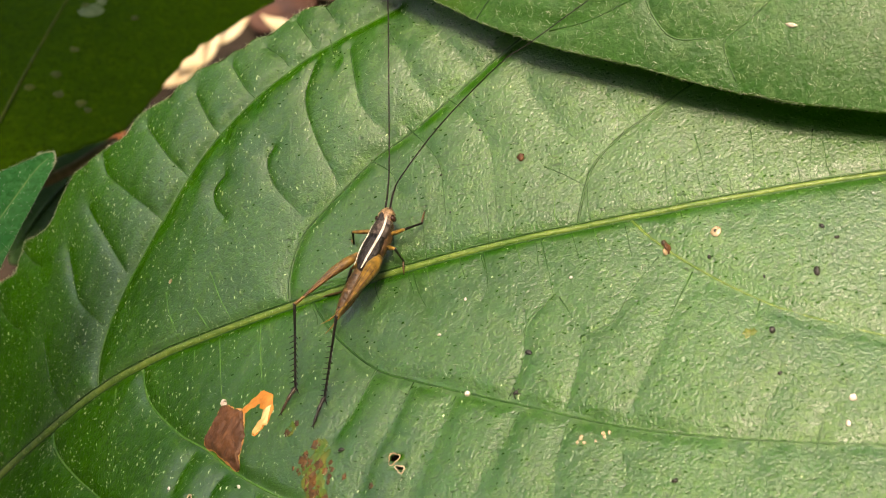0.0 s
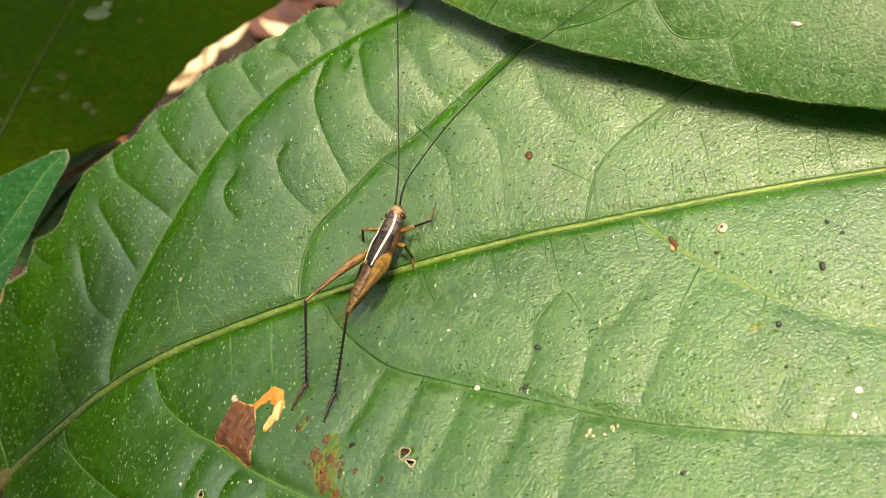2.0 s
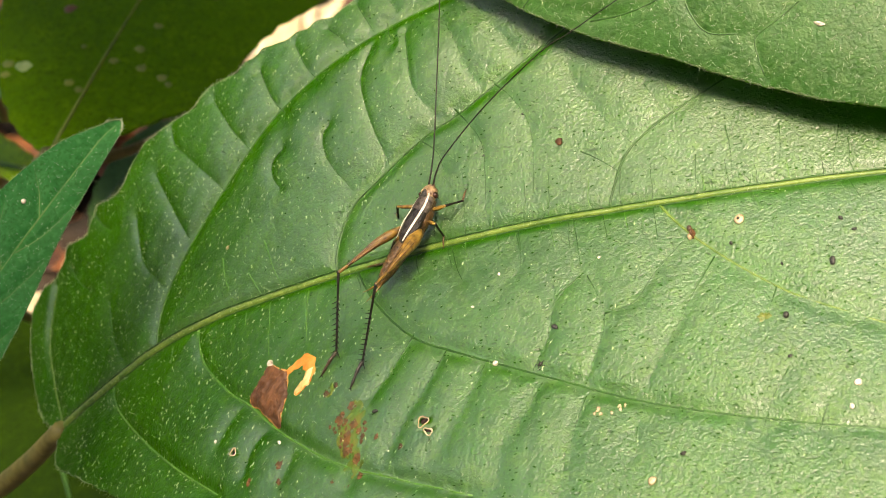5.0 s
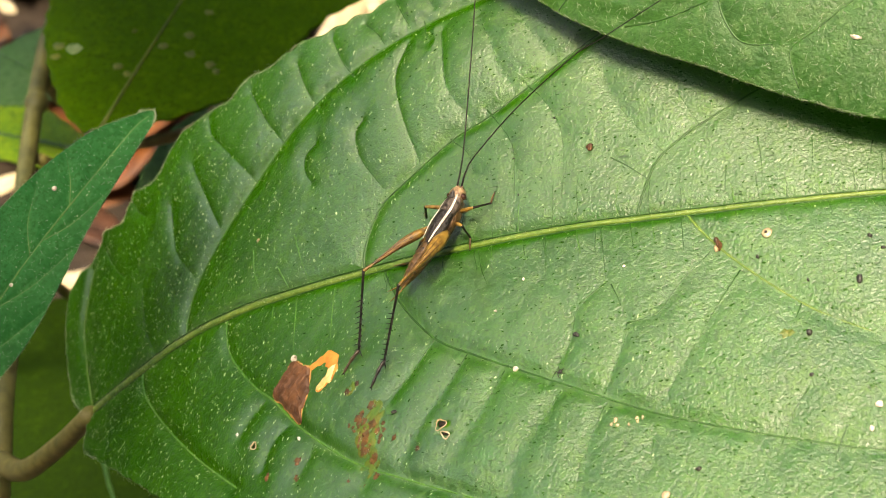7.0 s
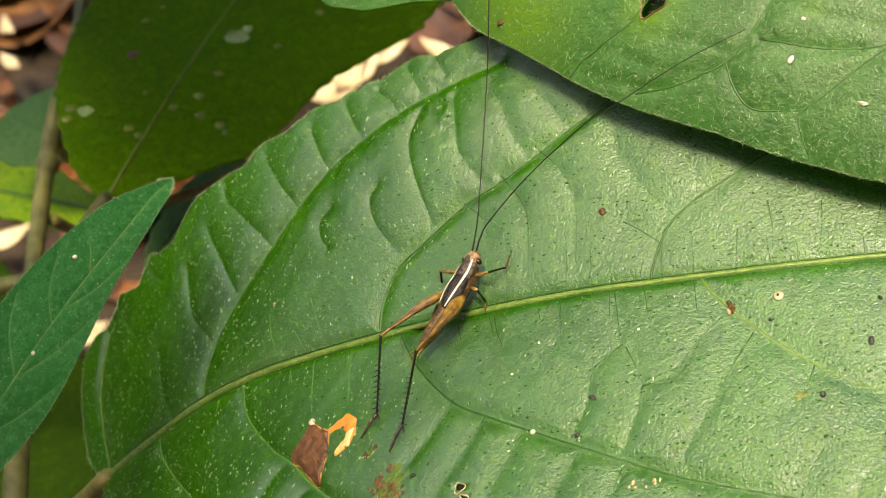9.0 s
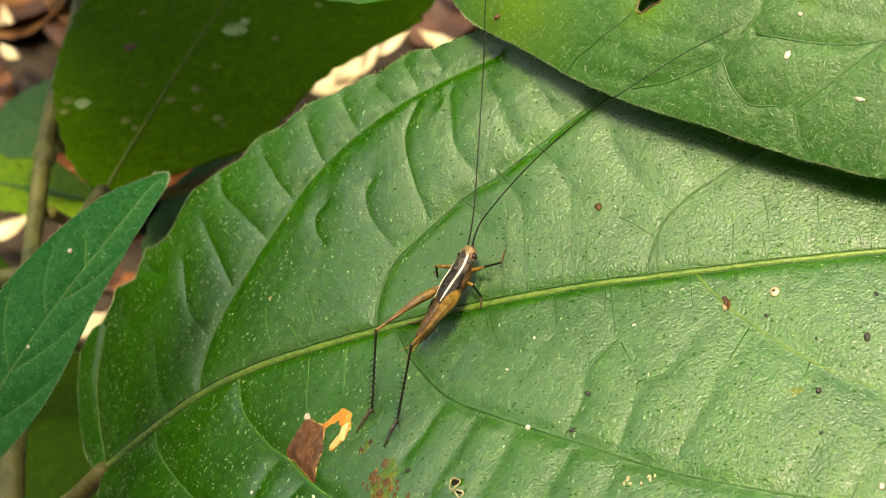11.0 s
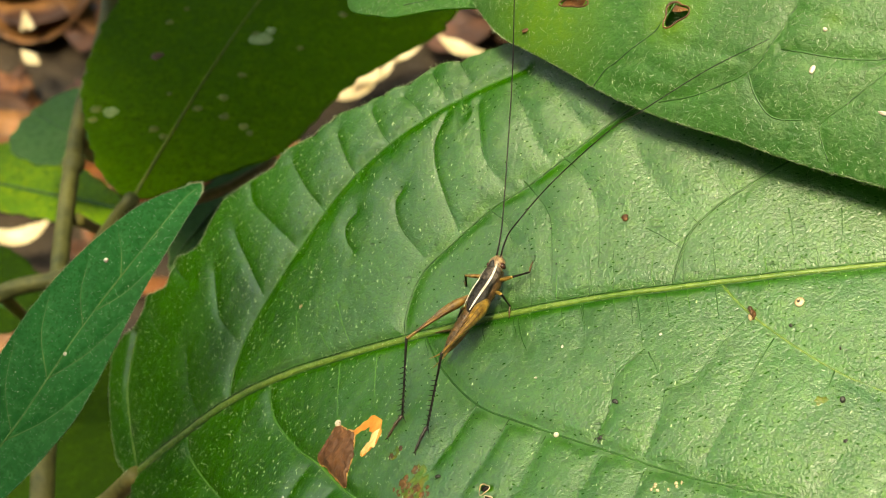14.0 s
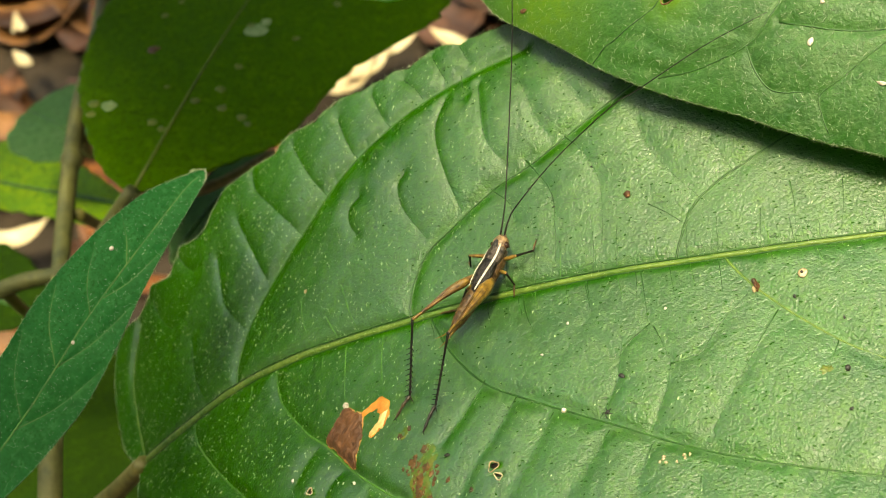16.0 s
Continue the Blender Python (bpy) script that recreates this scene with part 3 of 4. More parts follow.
np.random.seed(11)
u, v = scatter(1200, LEAF_OUTLINE, -75, 30, -23, 34, lambda u, v: 0.06 + 0.94 / (1 + np.exp((u + 12) / 6)))
flakes("speck", u, v, leaf_height, 0.00014, 0.00006, 0.00006, M_SPECK, broad, "pale raised specks", angle=1.3)
# dark flecks paint small spots of shade into the skin
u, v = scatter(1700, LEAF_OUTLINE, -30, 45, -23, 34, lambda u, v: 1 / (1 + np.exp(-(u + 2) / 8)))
flakes("pit", u, v, leaf_height, 0.00014, 0.00007, 0.00004, M_PIT_SHADE, broad, "small dark green flecks painting shade in the leaf skin", angle=0.0)
u, v = scatter(5200, LEAF_OUTLINE, -75, 45, -23, 34)
hairs("hair", u, v, leaf_height, 0.00042, 0.00002, 0.75, M_HAIR, broad, "short pale hairs")
edge = spline(LEAF_OUTLINE, 1500, closed=True) * 1000
hairs("margin_hair", edge[:, 0], edge[:, 1], leaf_height, 0.0006, 0.000016, 0.85, M_HAIR, broad, "pale hairs along the margin")
rib = spline(MIDRIB, 500) * 1000
rib = rib + np.random.uniform(-0.5, 0.5, rib.shape)
hairs("rib_hair", rib[:, 0], rib[:, 1], lambda u, v: leaf_height(u, v) + 0.0003, 0.0006, 0.000014, 0.5, M_HAIR, broad, "hairs on the midrib")
# dark tubes on the cross veins paint the shade of their creases
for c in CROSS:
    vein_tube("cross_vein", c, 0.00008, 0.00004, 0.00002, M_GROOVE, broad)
for c in PALE_CROSS:
    vein_tube("cross_vein", c, 0.00008, 0.00004, 0.00002, M_FAINT, broad)
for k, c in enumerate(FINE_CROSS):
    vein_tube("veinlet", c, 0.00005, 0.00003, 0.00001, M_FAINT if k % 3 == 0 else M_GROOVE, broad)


def film_patch(name, outline, material, parent, label, lift=0.00012, rings=7, n=60, rough=0.00006, height=leaf_height):
    """A dead area of the blade, a thin uneven skin that follows the leaf."""
    rim = spline(mm(outline), n, closed=True)
    rim += 0.00012 * np.column_stack([wave(np.arange(n) * 1.3, np.arange(n) * 0.7, 1.0), wave(np.arange(n) * 0.9, np.arange(n) * 1.7, 2.0)])
    c = rim.mean(axis=0)
    s = np.linspace(0, 1, rings + 1)[1:]
    uv = np.vstack([c[None], (c + s[:, None, None] * (rim - c)).reshape(-1, 2)])
    h = height(uv[:, 0], uv[:, 1]) + lift + rough * wave(uv[:, 0] * 4000, uv[:, 1] * 4000, 0.3)
    h[-n:] -= lift * 1.1
    faces = [(0, 1 + k, 1 + (k + 1) % n) for k in range(n)]
    for r in range(rings - 1):
        o = 1 + r * n
        faces += [(o + k, o + k + n, o + (k + 1) % n + n, o + (k + 1) % n) for k in range(n)]
    return link_mesh(name, np.column_stack([uv, h]), faces, material, parent, label)


def dense(points, times=3):
    """More points along straight sides, so that corners stay corners."""
    out = []
    for a, b in zip(points, points[1:] + points[:1]):
        out += [(a[0] + (b[0] - a[0]) * k / times, a[1] + (b[1] - a[1]) * k / times) for k in range(times)]
    return out


film_patch("brown_patch", dense([(-25.2, -6.0), (-22.6, -2.9), (-20.0, -4.3), (-19.6, -6.7), (-20.5, -9.8)]), M_BROWN, broad, "dry brown dead patch", rough=0.00012, lift=0.0003, rings=14, n=90)
film_patch("patch_border", dense([(-25.35, -6.0), (-22.6, -2.75), (-19.9, -4.25), (-19.5, -6.7), (-20.45, -10.0)]), M_OCHRE, broad, "thin ochre border of the dead patch", lift=0.00006)
film_patch("pale_corner", [(-22.9, -2.8), (-22.5, -2.4), (-22.2, -2.8), (-22.5, -3.2)], M_WHITE, broad, "whitish corner of the dead patch", lift=0.00035, rings=3, n=20)
c_path = spline([(-20.0, -4.3), (-18.7, -3.8), (-17.6, -3.6), (-16.9, -4.8), (-17.1, -5.8), (-17.9, -6.4), (-18.5, -7.0)], 30)
n_path = np.gradient(c_path, axis=0)
n_path = np.column_stack([-n_path[:, 1], n_path[:, 0]]) / np.linalg.norm(n_path, axis=1)[:, None]
w_path = np.interp(np.linspace(0, 1, 30), [0, 0.2, 0.4, 0.6, 0.85, 1], [0.3, 0.5, 0.8, 0.5, 0.46, 0.34])[:, None]
w_path = w_path * (1 + 0.16 * np.sin(np.arange(30) * 1.7))[:, None] * np.ones((30, 1))
ov, of = [], []
for k in range(30):
    for e in (-1, -0.5, 0, 0.5, 1):
        q = (c_path[k] + n_path[k] * w_path[k] * e) / 1000
        ov.append((q[0], q[1], leaf_height(q[:1], q[1:])[0] + 0.00012 * (1 - e * e) + 0.00003))
for k in range(29):
    of += [(k * 5 + j, k * 5 + 5 + j, k * 5 + 6 + j, k * 5 + 1 + j) for j in range(4)]
link_mesh("orange_trail", ov, [f[::-1] for f in of], M_ORANGE, broad, "orange curved feeding trail")
cream = [tuple(c_path[k] + n_path[k] * w_path[k] * 0.8) for k in range(14, 30, 3)] + [tuple(c_path[k] - n_path[k] * w_path[k] * 0.8) for k in range(29, 13, -3)]
film_patch("trail_end", cream, M_CREAM, broad, "cream end of the feeding trail", lift=0.0002, rings=5, n=40)
RUST = [(-11.2, -9.8, 0.5), (-12.6, -11.0, 0.55), (-10.9, -11.6, 0.7), (-11.5, -12.7, 1.0), (-11.6, -13.9, 0.6), (-10.3, -14.8, 0.6), (-10.1, -12.5, 0.5), (-14.4, -7.9, 0.4),
        (-13.4, -7.2, 0.3), (-19.5, -13.8, 0.45), (-19.3, -15.6, 0.45), (-23.1, -14.9, 0.4), (-8.2, -13.2, 0.3), (-5.5, -14.6, 0.35), (-9.9, -16.4, 0.4), (-13.4, -18.7, 0.4), (-11.3, -17.2, 0.35)]
random.seed(3)
for a, b, r in [(-11.2, -12.6, 2.4), (-10.8, -10.6, 1.5), (-10.8, -15.2, 1.6), (-14.2, -7.6, 0.9)]:
    ring = [(a + r * random.uniform(0.5, 1.0) * math.cos(t) * 0.8, b + r * random.uniform(0.5, 1.0) * math.sin(t)) for t in np.linspace(0, 5.7, 13)]
    film_patch("yellowed_area", ring, M_YELLOWED, broad, "yellowed tissue round the rust spots", lift=0.00003, rings=6, n=50)
RUST += [(-11.3 + random.gauss(0, 1.3), -12.6 + random.gauss(0, 1.8), random.uniform(0.15, 0.4)) for _ in range(26)]
for a, b, r in RUST:
    r *= 1.35
    ring = [(a + r * random.uniform(0.45, 1.0) * math.cos(t) * 0.8, b + r * random.uniform(0.45, 1.0) * math.sin(t)) for t in np.linspace(0, 5.6, 9)]
    film_patch("rust_spot", ring, M_RUST, broad, "rust-brown spot", lift=0.00005, rings=3, n=26)
for a, b, r in [(26.7, -7.2, 0.6), (-30.6, 12.2, 0.28)]:
    ring = [(a + r * random.uniform(0.7, 1.0) * math.cos(t), b + r * random.uniform(0.7, 1.0) * math.sin(t)) for t in np.linspace(0, 5.6, 9)]
    film_patch("yellow_spot", ring, M_TAN if r < 0.5 else M_YELLOWED, broad, "small yellow spot", lift=0.00004, rings=3, n=26)


def rim_ring(a, b, r, stretch, turn, height, parent, thick=0.00005, material=M_TAN):
    """The dry rim of a hole."""
    t = np.linspace(0, 2 * math.pi, 40)
    rr = r * 1.12 * (1 + 0.2 * np.sin(3 * t + a * 3))
    x, y = stretch * rr * np.cos(t), rr * np.sin(t)
    q = mm(np.column_stack([a + x * math.cos(turn) - y * math.sin(turn), b + x * math.sin(turn) + y * math.cos(turn)]))
    pts = np.column_stack([q, height(q[:, 0], q[:, 1])])
    vv, ff = tube_data(pts, [thick, thick * 1.6, thick * 0.8, thick * 1.3, thick], 8)
    return link_mesh("hole_rim", vv, ff, material, parent, "dry tan rim of a hole")


for a, b, r, s_, t_ in HOLES:
    rim_ring(a, b, r, s_, t_, leaf_height, broad)

# ---- the leaf that overhangs the broad leaf ----
UPPER_OUTLINE = mm([(-5.9, 38.4), (-3.4, 34.5), (-1.1, 32.0), (4.8, 27.3), (10.5, 22.6), (15.9, 19.2), (21.1, 16.5), (26.0, 13.8), (30.7, 11.6), (35.4, 9.6), (45.6, 7.2),
                    (59.9, 8.2), (74, 14), (84, 28), (80, 50), (60, 66), (34, 72), (8, 68), (-14, 56), (-22, 44), (-17.1, 39.6), (-13.1, 38.4), (-9.2, 38.0), (-6.4, 37.6)])
UPPER_VEINS = [spline(mm(p), 20) for p in (
    [(-14, 40), (4, 38), (24, 40), (50, 42), (80, 38)], [(8.2, 24.7), (9.7, 25.4), (12.5, 26.1), (16, 27.4), (19, 31), (20, 39)],
    [(14.9, 21.1), (18.7, 20.7), (21.6, 21.0), (23.7, 21.4), (25.8, 22.7), (30, 28), (34, 40)], [(23.8, 21.4), (24.1, 19.5), (24.9, 17.7), (26.1, 16.9), (28.0, 16.5)],
    [(40, 21), (35, 18.6), (31.7, 16.9), (29.4, 15.9), (29.2, 14.4), (29.4, 13.0)], [(27.1, 22.6), (32.4, 20.7), (37.5, 20.0), (45, 21)])]
random.seed(9)
UPPER_CROSS = rungs(UPPER_VEINS[1], UPPER_VEINS[2], 4) + rungs(UPPER_VEINS[2], UPPER_VEINS[5], 4)


UPPER_EDGE = [spline(UPPER_OUTLINE, 160, closed=True)[: 75]]


def upper_height(u, v):
    bent = 0.0025 * np.exp(-line_distance(u, v, UPPER_EDGE) / 0.005)
    d = np.minimum(line_distance(u, v, UPPER_VEINS), 0.004)
    c = line_distance(u, v, UPPER_CROSS)
    return (0.0055 - 0.1 * u + 0.154 * v + 0.00035 * (1 - np.exp(-d / 0.0012)) + 0.00012 * (1 - np.exp(-(c / 0.0006) ** 2))
            + 0.002 - bent - 3.3 * ((u - 0.024) ** 2 + (v - 0.034) ** 2) + 0.0003 * wave(u * 160, v * 160, 1.3) + 0.00002 * wave(u * 1500, v * 1500, 0.9))


upper = thing("overhanging_leaf", LEAF, "green leaf with two holes overhanging the broad leaf", "leaf")
UPPER_HOLES = [(17.85, 27.95, 0.9, 1.3, 0.3), (7.6, 32.4, 0.5, 2.8, -0.25)]
blade("blade", UPPER_OUTLINE, mm([(24, 34)])[0], upper_height, (), M_UPPER, upper, spokes=460, rings=150, fray=0.00008, fray_scale=2500.0, under_material=M_UNDER,
      holes=[(a / 1000, b / 1000, r / 1000, s_, t_) for a, b, r, s_, t_ in UPPER_HOLES])
for a, b, r, s_, t_ in UPPER_HOLES:
    rim_ring(a, b, r, s_, t_, upper_height, upper, 0.00008, M_BROWN)
for c in UPPER_VEINS:
    h = upper_height(c[:, 0], c[:, 1]) - 0.00003
    vv, ff = tube_data(np.column_stack([c, h]), [0.00012, 0.00008], 6)
    link_mesh("vein", vv, ff, M_GROOVE, upper)
u, v = scatter(3800, UPPER_OUTLINE, -20, 45, 7, 45)
hairs("hair", u, v, upper_height, 0.0006, 0.000016, 0.9, M_HAIR, upper, "fine pale hairs")
edge = spline(UPPER_OUTLINE, 1400, closed=True)[: 620] * 1000
hairs("margin_hair", edge[:, 0], edge[:, 1], upper_height, 0.0006, 0.000016, 0.8, M_HAIR, upper, "fine hairs along the margin")

# ---- the narrow leaf ----
d, s, n = Vector((0.5841, 0.7278, 0.3593)), Vector((-0.7943, 0.4212, 0.4379)), Vector((0.1674, -0.5412, 0.8241))
SMALL = Matrix.Translation((-0.028, 0.01923, 0.39839)) @ Matrix((d, s, n)).transposed().to_4x4()
SMALL_OUTLINE = mm([(0.2, 0.0), (-0.5, 0.9), (-1.2, 1.2), (-5, 3.3), (-10.4, 4.7), (-15.8, 5.3), (-20.4, 5.3), (-26, 4.7), (-33, 3.9), (-44, 2.0), (-52, -0.5),
                    (-45, -2.2), (-35, -4.1), (-29.6, -4.6), (-24.8, -4.6), (-19.4, -3.7), (-13.4, -2.4), (-7.7, -1.5), (-1.6, -0.8), (-0.3, -0.5)])
SMALL_VEINS = [spline(mm(p), 14) for p in ([(-0.5, 0.1), (-3.5, 0.5), (-17.6, 0.4), (-31.7, -0.7), (-52, -0.5)], [(-12, 0.5), (-10, 2), (-8.5, 3.6)],
                                           [(-18, 0.4), (-15.5, 2.6), (-12, 4.2)], [(-24, 0), (-21, 3), (-17.5, 4.8)], [(-30, -0.5), (-27, 2.5), (-23, 4.6)],
                                           [(-16, 0.3), (-13, -0.8), (-9, -1.4)], [(-24, -0.2), (-20, -1.6), (-15, -2.4)], [(-31, -0.7), (-27, -2.6), (-22, -3.8)])]


def small_height(u, v):
    return 0.00022 * (1 - np.exp(-line_distance(u, v, SMALL_VEINS) / 0.0008)) + 4.0 * v * v + 0.00012 * wave(u * 300, v * 300, 0.7) - 0.0003


narrow = thing("narrow_leaf", SMALL, "narrow pointed bluish-green leaf with pale midvein", "leaf")
blade("blade", SMALL_OUTLINE, mm([(-22, 0.3)])[0], small_height, SMALL_VEINS, M_SMALL, narrow, spokes=300, rings=80, fray=0.00006, fray_scale=4000.0)
for k, c in enumerate(SMALL_VEINS):
    h = small_height(c[:, 0], c[:, 1]) - 0.00002
    vv, ff = tube_data(np.column_stack([c, h]), [0.00005, 0.00012] if k == 0 else [0.00007, 0.00004], 8)
    link_mesh("midvein" if k == 0 else "vein", vv, ff, M_FAINT, narrow)
u, v = scatter(45, SMALL_OUTLINE, -45, 0, -5, 6)
flakes("speck", u, v, small_height, 0.00009, 0.00005, 0.00004, M_SPECK, narrow, "pale specks")
u, v = scatter(900, SMALL_OUTLINE, -45, 0, -5, 6)
hairs("hair", u, v, small_height, 0.0003, 0.000013, 0.7, M_HAIR, narrow, "fine pale hairs")
edge = spline(SMALL_OUTLINE, 900, closed=True) * 1000
hairs("margin_hair", edge[:, 0], edge[:, 1], small_height, 0.00035, 0.000016, 0.8, M_HAIR, narrow, "pale hairs along the margin")


def ball(name, at, size, material, parent, label="", turn=0):
    bm = bmesh.new()
    bmesh.ops.create_icosphere(bm, subdivisions=3, radius=1.0)
    bmesh.ops.transform(bm, matrix=Matrix.Translation(Vector(at) / 1000) @ Matrix.Rotation(radians(turn), 4, "Z") @ Matrix.Diagonal((*[k / 1000 for k in size], 1)), verts=bm.verts)
    return part(name, bm, material, parent, label)


# ---- crumbs and seeds on the leaves ----
def crumb(name, u, v, size, material, label, category, height=leaf_height, frame_=LEAF, shape=(1, 0.7, 0.6), dent=0.35, seed=0):
    random.seed(seed)
    bm = bmesh.new()
    bmesh.ops.create_icosphere(bm, subdivisions=2, radius=1.0)
    ph = [random.uniform(0, 6) for _ in range(4)]
    for w in bm.verts:
        c = w.co
        k = 1 + dent * (math.sin(3 * c.x + ph[0]) + math.sin(4 * c.y + ph[1]) + math.sin(3.5 * c.z + ph[2])) / 3
        w.co = Vector((c.x * shape[0], c.y * shape[1], c.z * shape[2])) * k * size / 2000
    z = height(np.array([u / 1000]), np.array([v / 1000]))[0] + size * shape[2] / 2000 * 0.75
    me = bpy.data.meshes.new(name)
    bm.to_mesh(me)
    bm.free()
    me.polygons.foreach_set("use_smooth", [True] * len(me.polygons))
    me.materials.append(material)
    ob = new(name, me)
    ob.matrix_world = frame_ @ pose(u / 1000, v / 1000, z, 0, 0, random.uniform(0, 180))
    return tagged(ob, label, category)


for k, (a, b, size) in enumerate([(32.3, -2.7, 0.75), (28.5, -7.3, 0.7), (9.1, -5.7, 0.65), (24.2, 0.2, 0.42), (20.3, -18.6, 0.55), (33.1, 1.3, 0.5), (34.1, 0.1, 0.4), (28.3, -2.4, 0.35),
                                  (28.7, -11.0, 0.4), (-8.4, -10.8, 0.6), (5.6, 16.6, 0.3), (2.2, 9.4, 0.25), (1.6, 13.2, 0.25)]):
    tagged(crumb("dropping", a, b, size, M_DROP, "tiny black dropping on the broad leaf", "dropping", seed=k, shape=(1, 0.6, 0.55)), group="droppings on the leaf")
speck = crumb("dead_midge", 7.7, -8.9, 0.5, M_DROP, "tiny dead black midge with splayed legs", "insect", seed=31)
for k in range(5):
    a = k * 1.3
    vv, ff = tube_data([(0, 0, 0), (0.0003 * math.cos(a), 0.0003 * math.sin(a), 0.0001), (0.00055 * math.cos(a + 0.3), 0.00055 * math.sin(a + 0.3), -0.00012)], [0.00004, 0.00003], 5)
    link_mesh("leg", vv, ff, M_DROP, speck)
shell = crumb("husk", 20.9, 1.8, 1.2, M_BROWN, "curled brown husk lying on the broad leaf", "debris", shape=(1, 0.42, 0.4), dent=0.7, seed=7)
ball("husk_lobe", (0.42, 0.15, 0.1), (0.28, 0.22, 0.2), M_ABDOMEN, shell)
ball("husk_lobe", (-0.45, 0.2, 0.15), (0.3, 0.18, 0.25), M_TAN, shell, "paler end of the husk")
crumb("chip", 9.2, 12.9, 0.9, M_BROWN, "small brown chip on the broad leaf", "debris", shape=(0.8, 0.6, 0.4), dent=0.7, seed=8)
ring_seed = crumb("seed", 25.0, 2.3, 0.95, M_TAN, "round tan seed with a dark centre", "seed", shape=(1, 0.95, 0.45), dent=0.12, seed=4)
vv, ff = tube_data([(0, 0, 0.0002), (0, 0, 0.00027)], [0.00014, 0.0001], 10, up=(1, 0, 0))
link_mesh("core", vv, ff, M_DROP, ring_seed)
crumb("egg", 3.3, -8.0, 0.5, M_WHITE, "tiny white insect egg on a vein", "egg", shape=(1, 1, 0.8), dent=0.1, seed=5)
for k, (a, b, size) in enumerate([(33.6, -13.7, 0.65), (33.0, -15.6, 0.5), (-20.1, -11.4, 0.4), (-29, -9.5, 0.35), (17.9, -20.7, 0.9), (12.9, 0.5, 0.35), (-22.8, -2.6, 0.5), (3.4, 0.6, 0.35), (0.9, -2.2, 0.35)]):
    tagged(crumb("pale_flake", a, b, size, M_TAN if k == 4 else M_WHITE, "tiny pale flake on the broad leaf", "flake", shape=(1, 0.7, 0.3), dent=0.4, seed=40 + k), group="pale flakes")
for k in range(9):
    tagged(crumb("crumb", 14.1 + random.Random(k).uniform(-1.6, 1.4), -14.1 + random.Random(k + 50).uniform(-0.35, 0.35), 0.35, M_TAN, "tiny tan crumb on the broad leaf", "crumb", shape=(1, 0.6, 0.5), seed=60 + k), group="tan crumbs")
crumb("petal_bit", 29.6, 20.1, 0.95, M_WHITE, "small white oval bit on the overhanging leaf", "flake", height=upper_height, shape=(1, 0.55, 0.35), dent=0.15, seed=80)
crumb("leaf_hopper_skin", 34.8, 15.5, 1.0, M_WHITE, "small white cast skin on the overhanging leaf", "flake", height=upper_height, shape=(1, 0.35, 0.3), dent=0.6, seed=81)
crumb("chip", 31.2, 23.2, 0.5, M_WHITE, "tiny white chip on the overhanging leaf", "flake", height=upper_height, seed=82)
crumb("bug", 1.4, 31.8, 0.75, M_BROWN, "tiny brown bug on the overhanging leaf", "insect", height=upper_height, shape=(1, 0.6, 0.5), dent=0.3, seed=83)
crumb("egg", -11.6, 2.6, 0.5, M_WHITE, "tiny white egg on the narrow leaf", "egg", height=small_height, frame_=SMALL, shape=(1, 0.9, 0.8), dent=0.1, seed=84)
crumb("egg", -21.2, 0.0, 0.4, M_WHITE, "tiny white egg on the narrow leaf", "egg", height=small_height, frame_=SMALL, shape=(1, 0.8, 0.7), dent=0.1, seed=85)


# ---- the cricket ----
cricket = thing("cricket", LEAF, "slender dark cricket with white stripes and amber legs", "cricket")


def loft(name, centre, wide, high, material, label="", samples=26, sides=16, ripple=0.0, parent=None, power=1.0):
    """A body part: ellipses along a line; wide and high are the half axes in mm along it."""
    c = spline(mm(centre), samples)
    t = np.linspace(0, 1, samples)
    w = np.interp(t, np.linspace(0, 1, len(wide)), wide) / 1000
    h = np.interp(t, np.linspace(0, 1, len(high)), high) / 1000
    tan = np.gradient(c, axis=0)
    tan /= np.linalg.norm(tan, axis=1)[:, None]
    verts, faces = [], []
    for k in range(samples):
        side = np.cross(tan[k], (0, 0, 1))
        side /= np.linalg.norm(side)
        top = np.cross(side, tan[k])
        g = 1 + ripple * math.sin(k * 1.9)
        for j in range(sides):
            a = 2 * math.pi * j / sides
            verts.append(c[k] + g * (w[k] * math.cos(a) * side + h[k] * math.sin(a) * top))
    for k in range(samples - 1):
        for j in range(sides):
            a, b = k * sides + j, k * sides + (j + 1) % sides
            faces.append((a, b, b + sides, a + sides))
    faces += [tuple(range(sides))[::-1], tuple((samples - 1) * sides + j for j in range(sides))]
    return link_mesh(name, verts, faces, material, parent or cricket, label)


loft("thorax", [(-3.1, 8.95, 3.35), (-3.7, 7.7, 3.35), (-4.6, 6.3, 3.35), (-5.6, 4.6, 3.3)], [0.55, 0.95, 1.02, 0.85], [0.6, 0.85, 0.85, 0.7], M_ABDOMEN, "brown flanks")
loft("abdomen", [(-5.0, 5.4, 3.5), (-6.2, 3.9, 3.5), (-7.4, 2.4, 3.4), (-8.5, 1.1, 3.25)], [0.85, 0.85, 0.66, 0.22], [0.75, 0.8, 0.62, 0.22], M_ABDOMEN, "ringed brown abdomen", samples=40, ripple=0.05)
for k in range(7):
    f = k / 6
    ball("abdomen_bead", (-5.9 - 2.0 * f, 4.15 - 2.35 * f, 4.24 - 0.5 * f), (0.13, 0.16, 0.07), M_BLACK, cricket, "dark bead on the abdomen", 30)
loft("pronotum", [(-3.15, 9.0, 3.9), (-3.4, 8.4, 3.98), (-3.85, 7.6, 3.98)], [0.72, 0.92, 0.95], [0.5, 0.58, 0.6], M_PRONOTUM, "dark grey-brown mottled pronotum")
